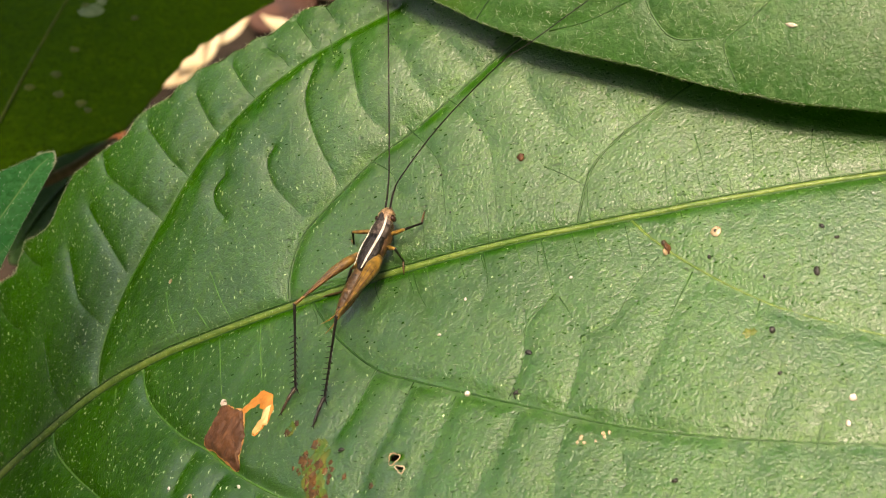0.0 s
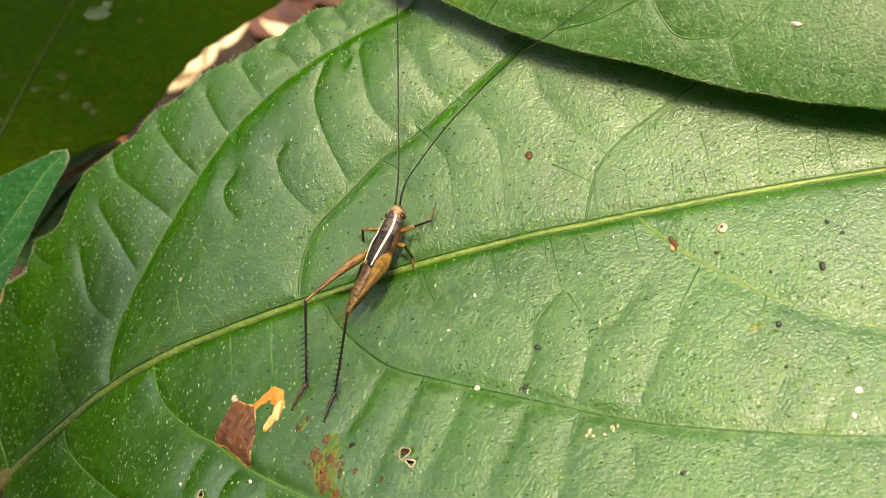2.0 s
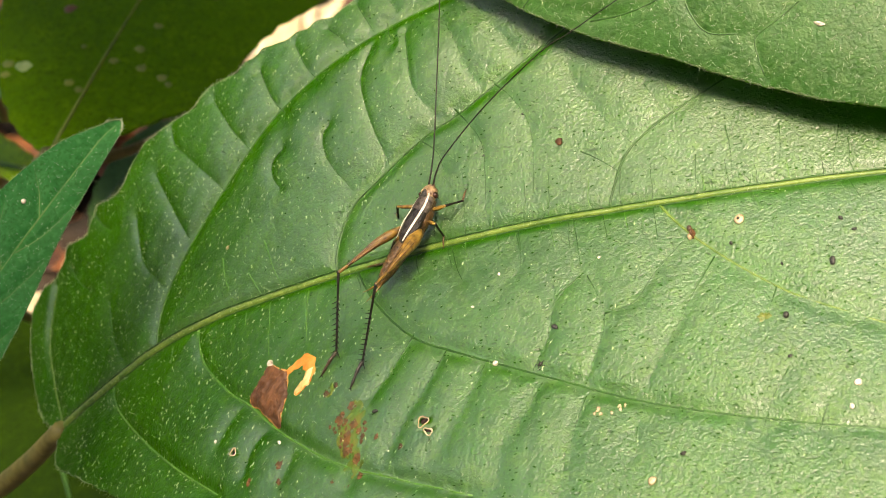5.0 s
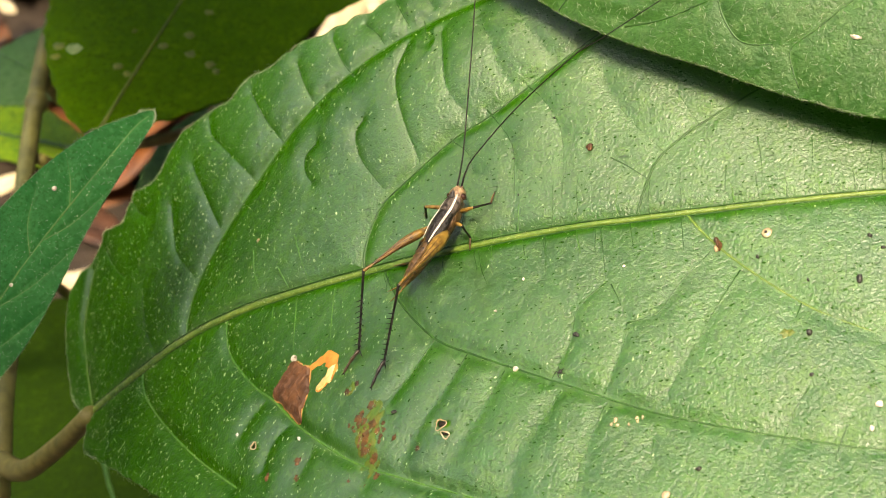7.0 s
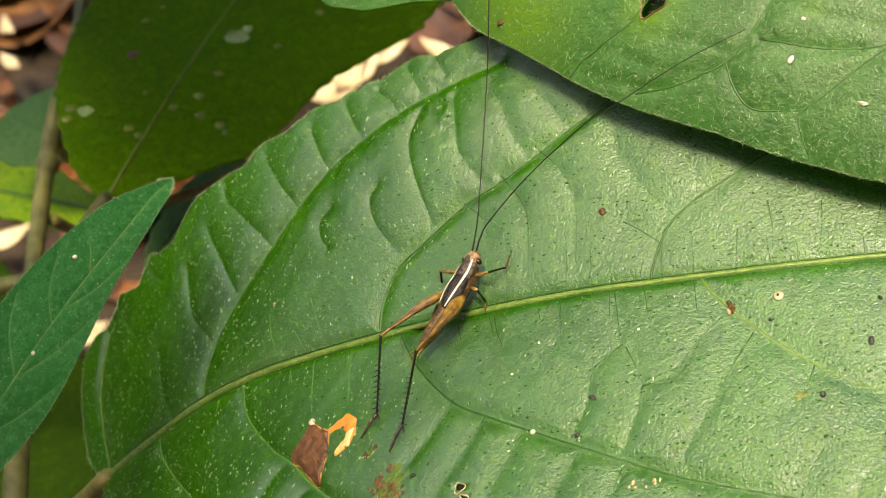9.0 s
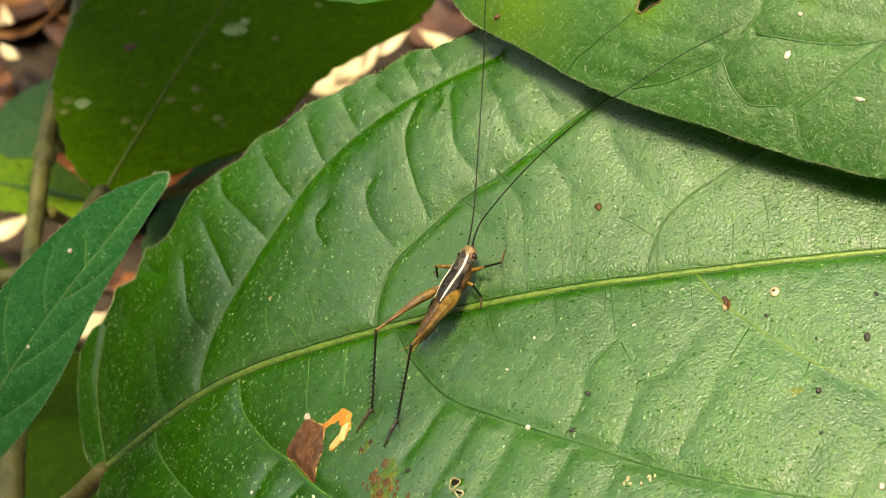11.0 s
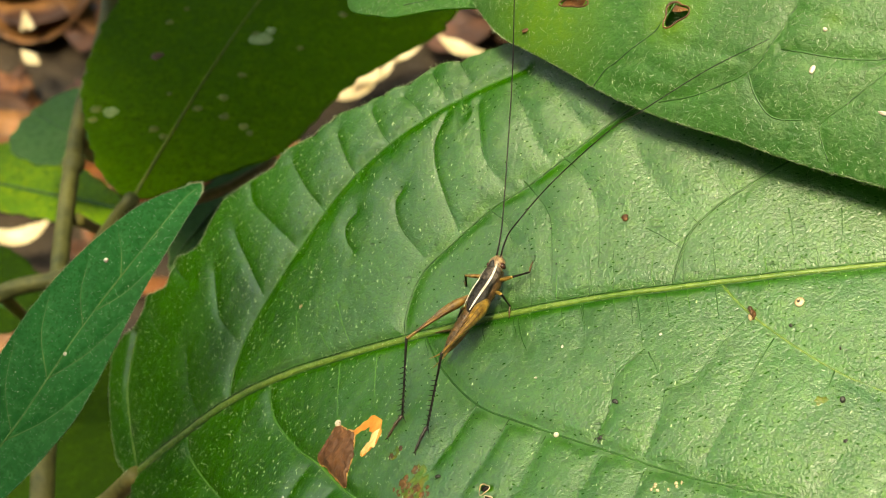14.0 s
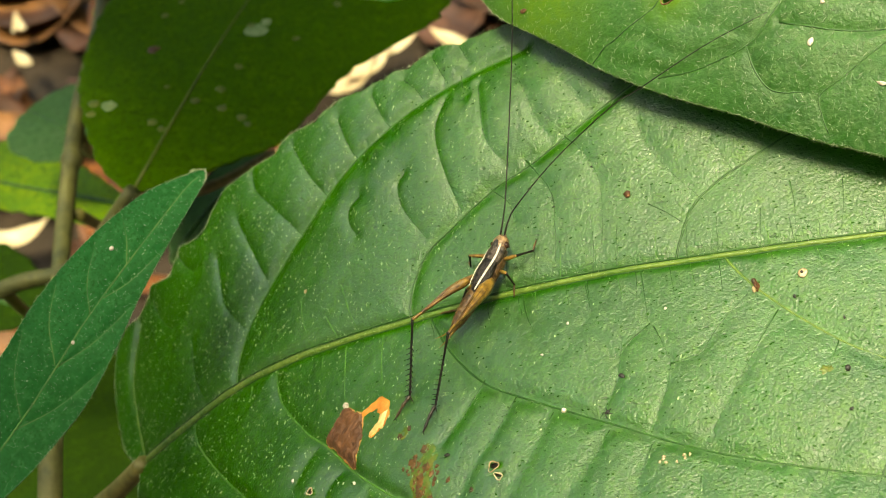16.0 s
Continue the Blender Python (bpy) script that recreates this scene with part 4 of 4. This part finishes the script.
loft("wing_cover", [(-3.75, 7.7, 4.0), (-4.4, 6.5, 4.1), (-5.1, 5.2, 4.05), (-5.65, 4.35, 3.9)], [0.82, 0.96, 0.86, 0.35], [0.5, 0.55, 0.5, 0.25], M_DARKBODY, "dark folded wing covers")
loft("head", [(-2.72, 10.12, 3.7), (-2.85, 9.8, 3.75), (-3.05, 9.35, 3.8), (-3.3, 8.8, 3.8)], [0.3, 0.7, 0.86, 0.7], [0.3, 0.62, 0.75, 0.6], M_HEAD, "reddish-tan head")
loft("face_band", [(-2.98, 9.6, 3.92), (-3.12, 9.3, 4.0), (-3.35, 8.8, 4.0)], [0.15, 0.42, 0.55], [0.4, 0.62, 0.6], M_DARKBODY, "dark crown of the head")


ball("eye", (-3.78, 9.28, 3.95), (0.26, 0.38, 0.36), M_EYE, cricket, "dark bulging eye", 30)
ball("eye", (-2.36, 9.05, 3.8), (0.26, 0.38, 0.36), M_EYE, cricket, "dark bulging eye", 30)


def stripe(name, points, width, parent):
    """A pale band along the flank, a thin curved strip."""
    c = spline(mm(points), 24)
    v_, f_ = tube_data(c, [width * 0.55 / 1000, width / 1000, width * 0.95 / 1000, width * 0.5 / 1000], 8, flat=0.45)
    return link_mesh(name, v_, f_, M_WHITE, parent, "cream-white side stripe")


stripe("side_stripe", [(-2.72, 9.3, 4.25), (-2.72, 8.7, 4.42), (-3.1, 7.7, 4.45), (-3.75, 6.5, 4.6), (-3.95, 6.2, 4.62), (-4.7, 5.2, 4.58), (-5.2, 4.55, 4.5)], 0.15, cricket)
stripe("side_stripe", [(-3.85, 9.3, 4.0), (-4.2, 8.6, 4.25), (-4.7, 7.7, 4.3), (-5.35, 6.6, 4.4), (-6.05, 5.2, 4.25)], 0.055, cricket)


def leg(name, points, radii, material, label="", parent=None, samples=20, sides=10):
    return tube(name, mm(points), [r / 1000 for r in radii], material, parent or cricket, label, samples, sides)


def hind_leg(hip, knee, ankle, toe, bend, fat=1.0):
    ankle, toe = on_leaf(ankle[0], ankle[1], 0.5) * 1000, on_leaf(toe[0], toe[1], 0.12) * 1000
    hip, knee, bend = map(np.array, (hip, knee, bend))
    thigh = leg("femur", [hip, hip * 0.65 + knee * 0.35 + bend, hip * 0.3 + knee * 0.7 + bend * 0.5, knee], [0.36 * fat, 0.6 * fat, 0.5 * fat, 0.34 * fat, 0.2, 0.15, 0.17], M_AMBER, "thick amber hind thigh", samples=30, sides=14)
    leg("thigh_band", [hip * 0.8 + knee * 0.2 + bend + np.array([0, 0, 0.5 * fat]), hip * 0.5 + knee * 0.5 + bend * 0.8 + np.array([0, 0, 0.38 * fat]), hip * 0.15 + knee * 0.85 + bend * 0.3 + np.array([0, 0, 0.12])], [0.05, 0.1, 0.06], M_ABDOMEN, "dark brown line along the thigh", parent=thigh, samples=14)
    axis = spline(np.array([hip, hip * 0.65 + knee * 0.35 + bend, hip * 0.3 + knee * 0.7 + bend * 0.5, knee]), 30)
    girth = np.interp(np.linspace(0, 1, 30), np.linspace(0, 1, 7), np.array([0.36, 0.6, 0.5, 0.34, 0.2 / fat, 0.15 / fat, 0.17 / fat]) * fat)
    flank = np.cross(knee - hip, (0, 0, 1.0))
    flank /= np.linalg.norm(flank)
    crest = np.cross(flank, knee - hip)
    crest /= np.linalg.norm(crest)
    for turn, thick in ((-1.15, 0.05), (-0.5, 0.04), (0.55, 0.045), (1.2, 0.05)):
        line = axis + girth[:, None] * (math.cos(turn) * crest + math.sin(turn) * flank)
        leg("thigh_line", line[4:25:3], [0.015, thick, thick, 0.02], M_THIGH, "faint brown line along the thigh", parent=thigh, samples=18, sides=6)
    ball("knee", knee, (0.17, 0.18, 0.17), M_BLACK, thigh, "dark knee")
    shin = leg("tibia", [knee, knee * 0.6 + ankle * 0.4, ankle], [0.14, 0.1, 0.11], M_BLACK, "long black spiny shin", samples=16)
    way = (ankle - knee) / np.linalg.norm(ankle - knee)
    side = np.cross(way, (0, 0, 1.0))
    side /= np.linalg.norm(side)
    up = np.cross(side, way)
    for k in range(10):
        for e in (-1, 1):
            q = knee + (ankle - knee) * (0.36 + 0.62 * k / 9)
            leg("spine", [q, q + way * 0.12 + (side * e + up * 0.4) * 0.18, q + way * 0.3 + (side * e + up * 0.4) * 0.5], [0.06, 0.05, 0.025], M_BLACK, parent=shin, samples=4, sides=5)
    foot = leg("tarsus", [ankle, ankle * 0.6 + toe * 0.4 + np.array([0, 0, 0.12]), toe], [0.13, 0.2, 0.13, 0.19, 0.1, 0.15, 0.06], M_FOOT, "dark brown jointed foot", samples=20)
    for e in (-1, 1):
        leg("claw", [toe, toe + way * 0.2 + side * e * 0.2, toe + way * 0.34 + side * e * 0.36 - np.array([0, 0, 0.02])], [0.05, 0.02], M_BLACK, parent=foot, samples=5, sides=5)
        leg("spur", [ankle, ankle + way * 0.35 + side * e * 0.34, ankle + way * 0.6 + side * e * 0.5], [0.06, 0.02], M_BLACK, parent=foot, samples=5, sides=5)


hind_leg((-6.1, 6.6, 3.5), (-11.13, 1.99, 5.88), (-13.55, -3.89, 1.58), (-15.24, -5.82, 1.15), (0, 0, 0.25), 0.78)
hind_leg((-3.9, 5.6, 3.6), (-5.61, -1.33, 7.59), (-10.22, -5.6, 1.88), (-11.51, -7.92, 1.5), (0.2, 0, 0.1), 1.12)


def short_leg(a, b, c, d):
    """A fore or middle leg: amber thigh, dark shin and foot."""
    c, d = on_leaf(c[0], c[1], 0.45) * 1000, on_leaf(d[0], d[1], 0.1) * 1000
    a, b = np.array(a), np.array(b)
    leg("femur", [a, (a + b) / 2, b], [0.18, 0.21, 0.13], M_AMBER, "short amber thigh")
    leg("tibia", [b, (b + c) / 2, c], [0.13, 0.1, 0.1], M_BLACK, "dark thin shin")
    foot = leg("tarsus", [c, (c + d) / 2 + np.array([0, 0, 0.05]), d], [0.09, 0.1, 0.05], M_ABDOMEN, "brown foot")
    way = (d - c) / np.linalg.norm(d - c)
    for e in (-1, 1):
        leg("claw", [d, d + way * 0.15 + np.array([-way[1], way[0], 0]) * 0.12 * e, d + way * 0.22 + np.array([-way[1], way[0], 0]) * 0.26 * e], [0.035, 0.012], M_BLACK, parent=foot, samples=5, sides=5)


short_leg((-3.0, 7.9, 3.2), (-1.12, 7.55, 3.89), (-0.46, 8.85, 2.2), (-0.27, 10.03, 1.85))
short_leg((-3.4, 6.8, 3.1), (-2.2, 5.95, 3.8), (-2.75, 6.0, 1.95), (-2.95, 5.0, 1.6))
short_leg((-4.4, 8.6, 3.2), (-6.57, 8.89, 3.78), (-7.62, 8.88, 1.9), (-8.1, 9.6, 1.6))
short_leg((-5.6, 6.4, 3.1), (-7.0, 5.6, 3.2), (-9.07, 4.71, 2.0), (-12.0, 5.3, 1.75))
for e in (-1, 1):
    leg("cercus", [(-8.2 + 0.1 * e, 1.35 - 0.15 * e, 3.3), (-9.0 + 0.25 * e, 0.75 - 0.3 * e, 3.3), (-9.9 + 0.25 * e, 0.4 - 0.55 * e, 3.2)], [0.1, 0.07, 0.02], M_AMBER, "thin tapering tail feeler", samples=10)
ball("antenna_base", (-2.92, 10.08, 4.1), (0.15, 0.2, 0.15), M_HEAD, cricket)
ball("antenna_base", (-2.48, 9.98, 4.05), (0.15, 0.2, 0.15), M_HEAD, cricket)
leg("antenna", [(-2.9, 10.1, 4.2), (-2.35, 11.3, 4.75), (-1.68, 13.57, 5.6), (-0.3, 20.78, 7.96), (1.22, 26.54, 10.62), (3.05, 31.59, 14.14), (6, 40, 20), (9, 47, 24)], [0.09, 0.07, 0.06, 0.055, 0.045, 0.035], M_BLACK, "very long thin black feeler", samples=80, sides=8)
leg("antenna", [(-2.45, 10.0, 4.15), (-1.7, 11.0, 4.8), (-0.41, 12.13, 5.41), (4.3, 15.3, 6.57), (11.22, 17.75, 8.71), (14.38, 18.3, 9.36), (21.79, 19.45, 11.2), (28.16, 19.64, 12.78)], [0.09, 0.07, 0.06, 0.055, 0.045, 0.03], M_BLACK, "very long thin black feeler", samples=80, sides=8)

# ---- plants behind ----
BACK_OUTLINE = mm([(-52.6, 78.9), (-58.2, 84), (-62.4, 94.6), (-64.6, 105.9), (-64, 119), (-61, 130), (-52, 146), (-38, 158), (-18, 160), (-2, 148), (2, 134), (-3, 124.8), (-5, 120.1),
                   (-12.7, 112.6), (-20, 105.3), (-25.3, 97), (-30.2, 89.6), (-36.2, 86), (-44.7, 82)])
BACK_VEINS = [spline(mm(p), 12) for p in ([(-52.6, 78.9), (-42.7, 110.3), (-30, 150)], [(-48, 93), (-58, 108)], [(-46, 98), (-30, 106)], [(-42, 112), (-54, 132)], [(-40, 118), (-20, 126)])]


def back_height(u, v):
    return 0.0012 * wave(u * 60, v * 60, 0.2)


back = thing("shaded_leaf", pose(0, 0, 0.338), "dark green shaded leaf with pale spots", "leaf")
blade("blade", BACK_OUTLINE, mm([(-36, 116)])[0], back_height, BACK_VEINS[:1], M_SHADE, back, spokes=160, rings=40, fray=0.0005, fray_scale=700.0)
for k, c in enumerate(BACK_VEINS[:1]):
    h = back_height(c[:, 0], c[:, 1])
    vv, ff = tube_data(np.column_stack([c, h]), [0.00030, 0.00008], 8)
    link_mesh("midvein", vv, ff, M_OLIVE, back)
random.seed(21)
for a, b, r, m in [(-35.9, 116.3, 2.2, M_BLOTCH), (-34.2, 118.6, 1.2, M_BLOTCH), (-36.6, 117.6, 1.0, M_OLIVE), (-58.9, 98.0, 1.6, M_BLOTCH), (-61.2, 98.6, 1.2, M_OLIVE), (-61.4, 96.0, 1.0, M_OLIVE), (-53.0, 112.3, 1.4, M_BROWN)] + [(random.uniform(-58, -22), random.uniform(92, 135), random.uniform(0.6, 1.1), M_OLIVE) for _ in range(14)]:
    ring = [(a + r * random.uniform(0.6, 1.0) * math.cos(t), b + r * random.uniform(0.6, 1.0) * math.sin(t)) for t in np.linspace(0, 5.6, 9)]
    film_patch("pale_spot", ring, m, back, "pale blotch", lift=0.0002, rings=3, n=26, height=back_height)

stem = thing("stem", pose(0, 0, 0), "brown-green woody stem behind the leaves", "stem")
tube("stalk", [(-0.075, 0.21, 0.58), (-0.075, 0.2, 0.48), (-0.07, 0.18, 0.385), (-0.066, 0.152, 0.352), (-0.064, 0.13, 0.3371), (-0.0676, 0.1077, 0.3275), (-0.0675, 0.0842, 0.3224), (-0.0647, 0.0583, 0.3219), (-0.0605, 0.0315, 0.3263), (-0.062, 0.012, 0.30), (-0.07, 0.0, 0.2), (-0.075, 0.0, -0.01)],
     [0.0016, 0.0016, 0.0015, 0.0015, 0.0019, 0.0026], M_STEM, stem, samples=90, sides=14)
tube("petiole", [(-0.0408, 0.0153, 0.3544), (-0.047, 0.0178, 0.3441), (-0.0534, 0.0203, 0.3353), (-0.059, 0.0262, 0.3285)], [0.0011, 0.0013, 0.0016], M_PETIOLE, stem, samples=24)
tube("twig", [(-0.0524, 0.0781, 0.3388), (-0.0641, 0.0765, 0.3239), (-0.077, 0.0764, 0.3187), (-0.1, 0.074, 0.305)], [0.0012, 0.0016], M_STEM, stem, samples=24)
ball("node", (-67.7, 100, 325.4), (2.0, 2.4, 1.9), M_STEM, stem, "swollen stem joint")


def simple_leaf(name, outline, z, material, label, tilt=0.0, stalk=None):
    pts = mm(outline)
    c = pts.mean(axis=0)
    ob = thing(name, pose(0, 0, z), label, "leaf")
    hgt = lambda u, v: 0.001 * wave(u * 70, v * 70, z * 30) + tilt * (v - c[1])
    mid = [spline(np.array([pts[0], c, pts[len(pts) // 2]]), 12)]
    blade("blade", pts, c, hgt, mid, material, ob, spokes=90, rings=24, fray=0.0004, fray_scale=600.0)
    vv, ff = tube_data(np.column_stack([mid[0], hgt(mid[0][:, 0], mid[0][:, 1])]), [0.0006, 0.0002], 8)
    link_mesh("midvein", vv, ff, M_VEIN, ob)
    if stalk:
        q = mid[0][0]
        tube("leaf_stalk", [(q[0], q[1], hgt(q[:1], q[1:])[0]), ((q[0] + stalk[0]) / 2, (q[1] + stalk[1]) / 2, (stalk[2] - z) * 0.4), (stalk[0], stalk[1], stalk[2] - z)], [0.0007, 0.0011], M_PETIOLE, ob, samples=16)
    return ob


simple_leaf("bright_leaf", [(-70, 133), (-74, 139), (-88, 151), (-101, 155), (-125, 150), (-112, 138), (-97, 134), (-84, 130.5), (-74, 127.5)], 0.28, M_YELLOW, "sunlit yellow-green leaf low behind the stem", stalk=(-0.066, 0.09, 0.322))
simple_leaf("teal_leaf", [(-73, 130), (-73, 142), (-80, 150), (-88, 142), (-90, 131), (-82, 126)], 0.30, M_TEAL, "dull bluish-green leaf behind the stem", stalk=(-0.067, 0.105, 0.326))
simple_leaf("low_leaf", [(-66, 104), (-50, 92), (-32, 66), (-20, 40), (-40, 24), (-66, 30), (-88, 50), (-96, 78), (-84, 100)], 0.27, M_LOW_SHADED, "leaf under the broad leaf, painted dark green for shade", stalk=(-0.066, 0.07, 0.322))
# added dark leaf, covers sunlit ground where only shade belongs
simple_leaf("low_leaf", [(30, 64), (52, 68), (80, 66), (104, 56), (112, 40), (92, 30), (60, 34), (36, 48)], 0.27, M_LOW_SHADED, "leaf under the broad leaf, painted dark green for shade", stalk=(-0.02, 0.07, 0.2))
simple_leaf("side_leaf", [(-80, 100), (-84, 112), (-96, 120), (-114, 114), (-116, 102), (-98, 96)], 0.285, M_LOW_SHADED, "dark green leaf low beside the stem", stalk=(-0.077, 0.0764, 0.3187))
simple_leaf("bluish_leaf", [(-36, 117), (-41, 110), (-44, 103), (-46, 96), (-49.5, 90), (-52.5, 91), (-52.6, 98), (-50.6, 105), (-47, 112), (-42, 116)], 0.31, M_TEAL, "bluish leaf between the leaves behind", stalk=(-0.0524, 0.0781, 0.336))
# unseen leaves added overhead to shade the leaf base and the plants behind
for k, (x, y, z, r) in enumerate([(-0.065, 0.135, 0.56, 0.075), (-0.12, 0.10, 0.60, 0.05), (-0.26, 0.33, 0.62, 0.08), (-0.22, 0.47, 0.64, 0.08), (-0.33, 0.50, 0.6, 0.09), (-0.03, 0.28, 0.58, 0.07), (-0.08, 0.56, 0.62, 0.06), (-0.215, 0.085, 0.56, 0.085), (-0.14, -0.125, 0.75, 0.06), (-0.06, 0.09, 0.452, 0.046)]):
    ring = [(1000 * (x + r * (0.9 + 0.25 * math.sin(2 * t + k)) * math.cos(t)), 1000 * (y + r * 1.15 * math.sin(t))) for t in np.linspace(-1.57, 4.1, 12)]
    simple_leaf("overhead_shade_leaf", ring, z, M_SHADE, "unseen green leaf added overhead to block light", stalk=(-0.075, 0.2, 0.5))
simple_leaf("top_leaf", [(-58, 152), (-54, 170), (-60, 186), (-70, 188), (-79, 174), (-72, 158)], 0.30, M_YELLOW, "bright green leaf high behind the stem", stalk=(-0.0655, 0.148, 0.349))

# ---- forest floor ----
gv, gf = [], []
for r0 in [0.0] + [0.12 * 1.32 ** k for k in range(36)]:
    ring = []
    for j in range(64):
        x, y = r0 * math.cos(2 * math.pi * j / 64), 0.4 + r0 * math.sin(2 * math.pi * j / 64)
        ring.append((x, y, 0.012 * float(wave(np.array(x * 9.0), np.array(y * 9.0), 0.5)) - 0.012))
    gv.append(ring)
for r in range(len(gv) - 1):
    gf += [(r * 64 + j, r * 64 + (j + 1) % 64, (r + 1) * 64 + (j + 1) % 64, (r + 1) * 64 + j)[::-1] for j in range(64)]
ground = link_mesh("ground", [p for ring in gv for p in ring], gf, M_SOIL)
tagged(ground, "dark brown forest soil", "ground", kind="structure")


def fallen_mesh(k, material):
    """A dry curled leaf."""
    random.seed(100 + k)
    bend, twist, length, width = random.uniform(4, 12), random.uniform(-6, 6), random.uniform(0.06, 0.11), random.uniform(0.028, 0.05)
    verts, faces = [], []
    for i in range(13):
        t = i / 12
        w = width * math.sin(math.pi * min(1, 0.02 + t * 0.97)) ** 0.7
        for j in range(7):
            e = j / 3 - 1
            x, y = (t - 0.5) * length, e * w / 2 * (1 + 0.1 * math.sin(9 * t + k))
            verts.append((x, y, bend * (x * x + 0.8 * y * y) + twist * x * y + 0.002 * math.sin(60 * x + 80 * y + k)))
    for i in range(12):
        faces += [(i * 7 + j, i * 7 + j + 7, i * 7 + j + 8, i * 7 + j + 1) for j in range(6)]
    low = min(p[2] for p in verts)
    n_ = len(verts)
    verts = [(x, y, z - low + 0.0006) for x, y, z in verts] + [(x, y, z - low) for x, y, z in verts]
    rim = [(0 + j, 1 + j, n_ + j + 1, n_ + j) for j in range(6)] + [(84 + j + 1, 84 + j, n_ + 84 + j, n_ + 85 + j) for j in range(6)]
    rim += [(i * 7 + 7, i * 7, n_ + i * 7, n_ + i * 7 + 7) for i in range(12)] + [(i * 7 + 6, i * 7 + 13, n_ + i * 7 + 13, n_ + i * 7 + 6) for i in range(12)]
    me = bpy.data.meshes.new("fallen_leaf")
    me.from_pydata(verts, [], faces + [tuple(a + n_ for a in f[::-1]) for f in faces] + rim)
    me.polygons.foreach_set("use_smooth", [True] * len(me.polygons))
    me.materials.append(material)
    return me


FALLEN = [[fallen_mesh(k * 3 + j, M_LITTER[k]) for j in range(3)] for k in range(4)]


def fall(x, y, kind, seed, lift=0.0, size=1.0):
    random.seed(seed)
    ob = new("fallen_leaf", random.choice(FALLEN[kind]))
    z = 0.012 * float(wave(np.array(x * 9.0), np.array(y * 9.0), 0.5)) - 0.014 + lift
    ob.matrix_world = pose(x, y, z, random.uniform(-14, 14), random.uniform(-14, 14), random.uniform(0, 360)) @ Matrix.Scale(size, 4)
    names = ("reddish-brown", "light brown", "dark brown", "pale tan sun-patch")
    tagged(ob, "dry curled %s leaf fallen on the forest floor" % names[kind], "fallen leaf", "leaf litter")


random.seed(77)
SUN_PATCHES = [(-0.052, 0.492, 0.42), (-0.042, 0.503, 0.42), (-0.032, 0.514, 0.36), (0.0, 0.516, 0.3), (-0.201, 0.393, 0.35), (-0.155, 0.337, 0.3), (-0.216, 0.512, 0.2), (-0.222, 0.535, 0.18)]
spots = [(random.uniform(-0.32, 0.12), random.uniform(0.26, 0.68), random.choice((0, 0, 1, 1, 2, 2, 2))) for _ in range(330)]
spots = [p for p in spots if all(math.hypot(p[0] - x, p[1] - y) > 0.1 * size for x, y, size in SUN_PATCHES)][:285]
for k, (x, y, kind) in enumerate(spots):
    fall(x, y, kind, 500 + k, 0.004 * (k % 6), random.Random(k).uniform(0.4, 0.85))
# sun patches on the litter, painted in as cream-coloured leaves
for k, (x, y, size) in enumerate(SUN_PATCHES):
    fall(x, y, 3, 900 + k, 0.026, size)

# unseen wall closes the place all round; a low side lets sheen light in
bv, bf = [], []
for k in range(15):
    for j in range(96):
        a = 2 * math.pi * j / 96
        off = abs((a - radians(147) + math.pi) % (2 * math.pi) - math.pi)
        rise = 20 + 40 * min(1.0, max(0.0, (off - radians(38)) / radians(26))) + 3 * math.sin(9 * a) + 2 * math.sin(23 * a)
        r = 7.0 + 0.7 * math.sin(5 * a) + 0.5 * math.sin(13 * a + k) + 0.3 * math.sin(29 * a + 2 * k)
        bv.append((r * math.cos(a), r * math.sin(a), -0.3 + 7.0 * math.tan(radians(rise)) * k / 14))
for k in range(14):
    bf += [(k * 96 + j, k * 96 + 96 + j, k * 96 + 96 + (j + 1) % 96, k * 96 + (j + 1) % 96) for j in range(96)]
M_SKY_WALL = plain("sky_wall_green", (0.005, 0.014, 0.003), (0.03, 0.06, 0.012), 3.0, 0.9, 0.5, 0.2)
tagged(link_mesh("backdrop", bv, bf, M_SKY_WALL), "unseen dark green wall standing in for forest, shaping the sky light", "forest", kind="structure")
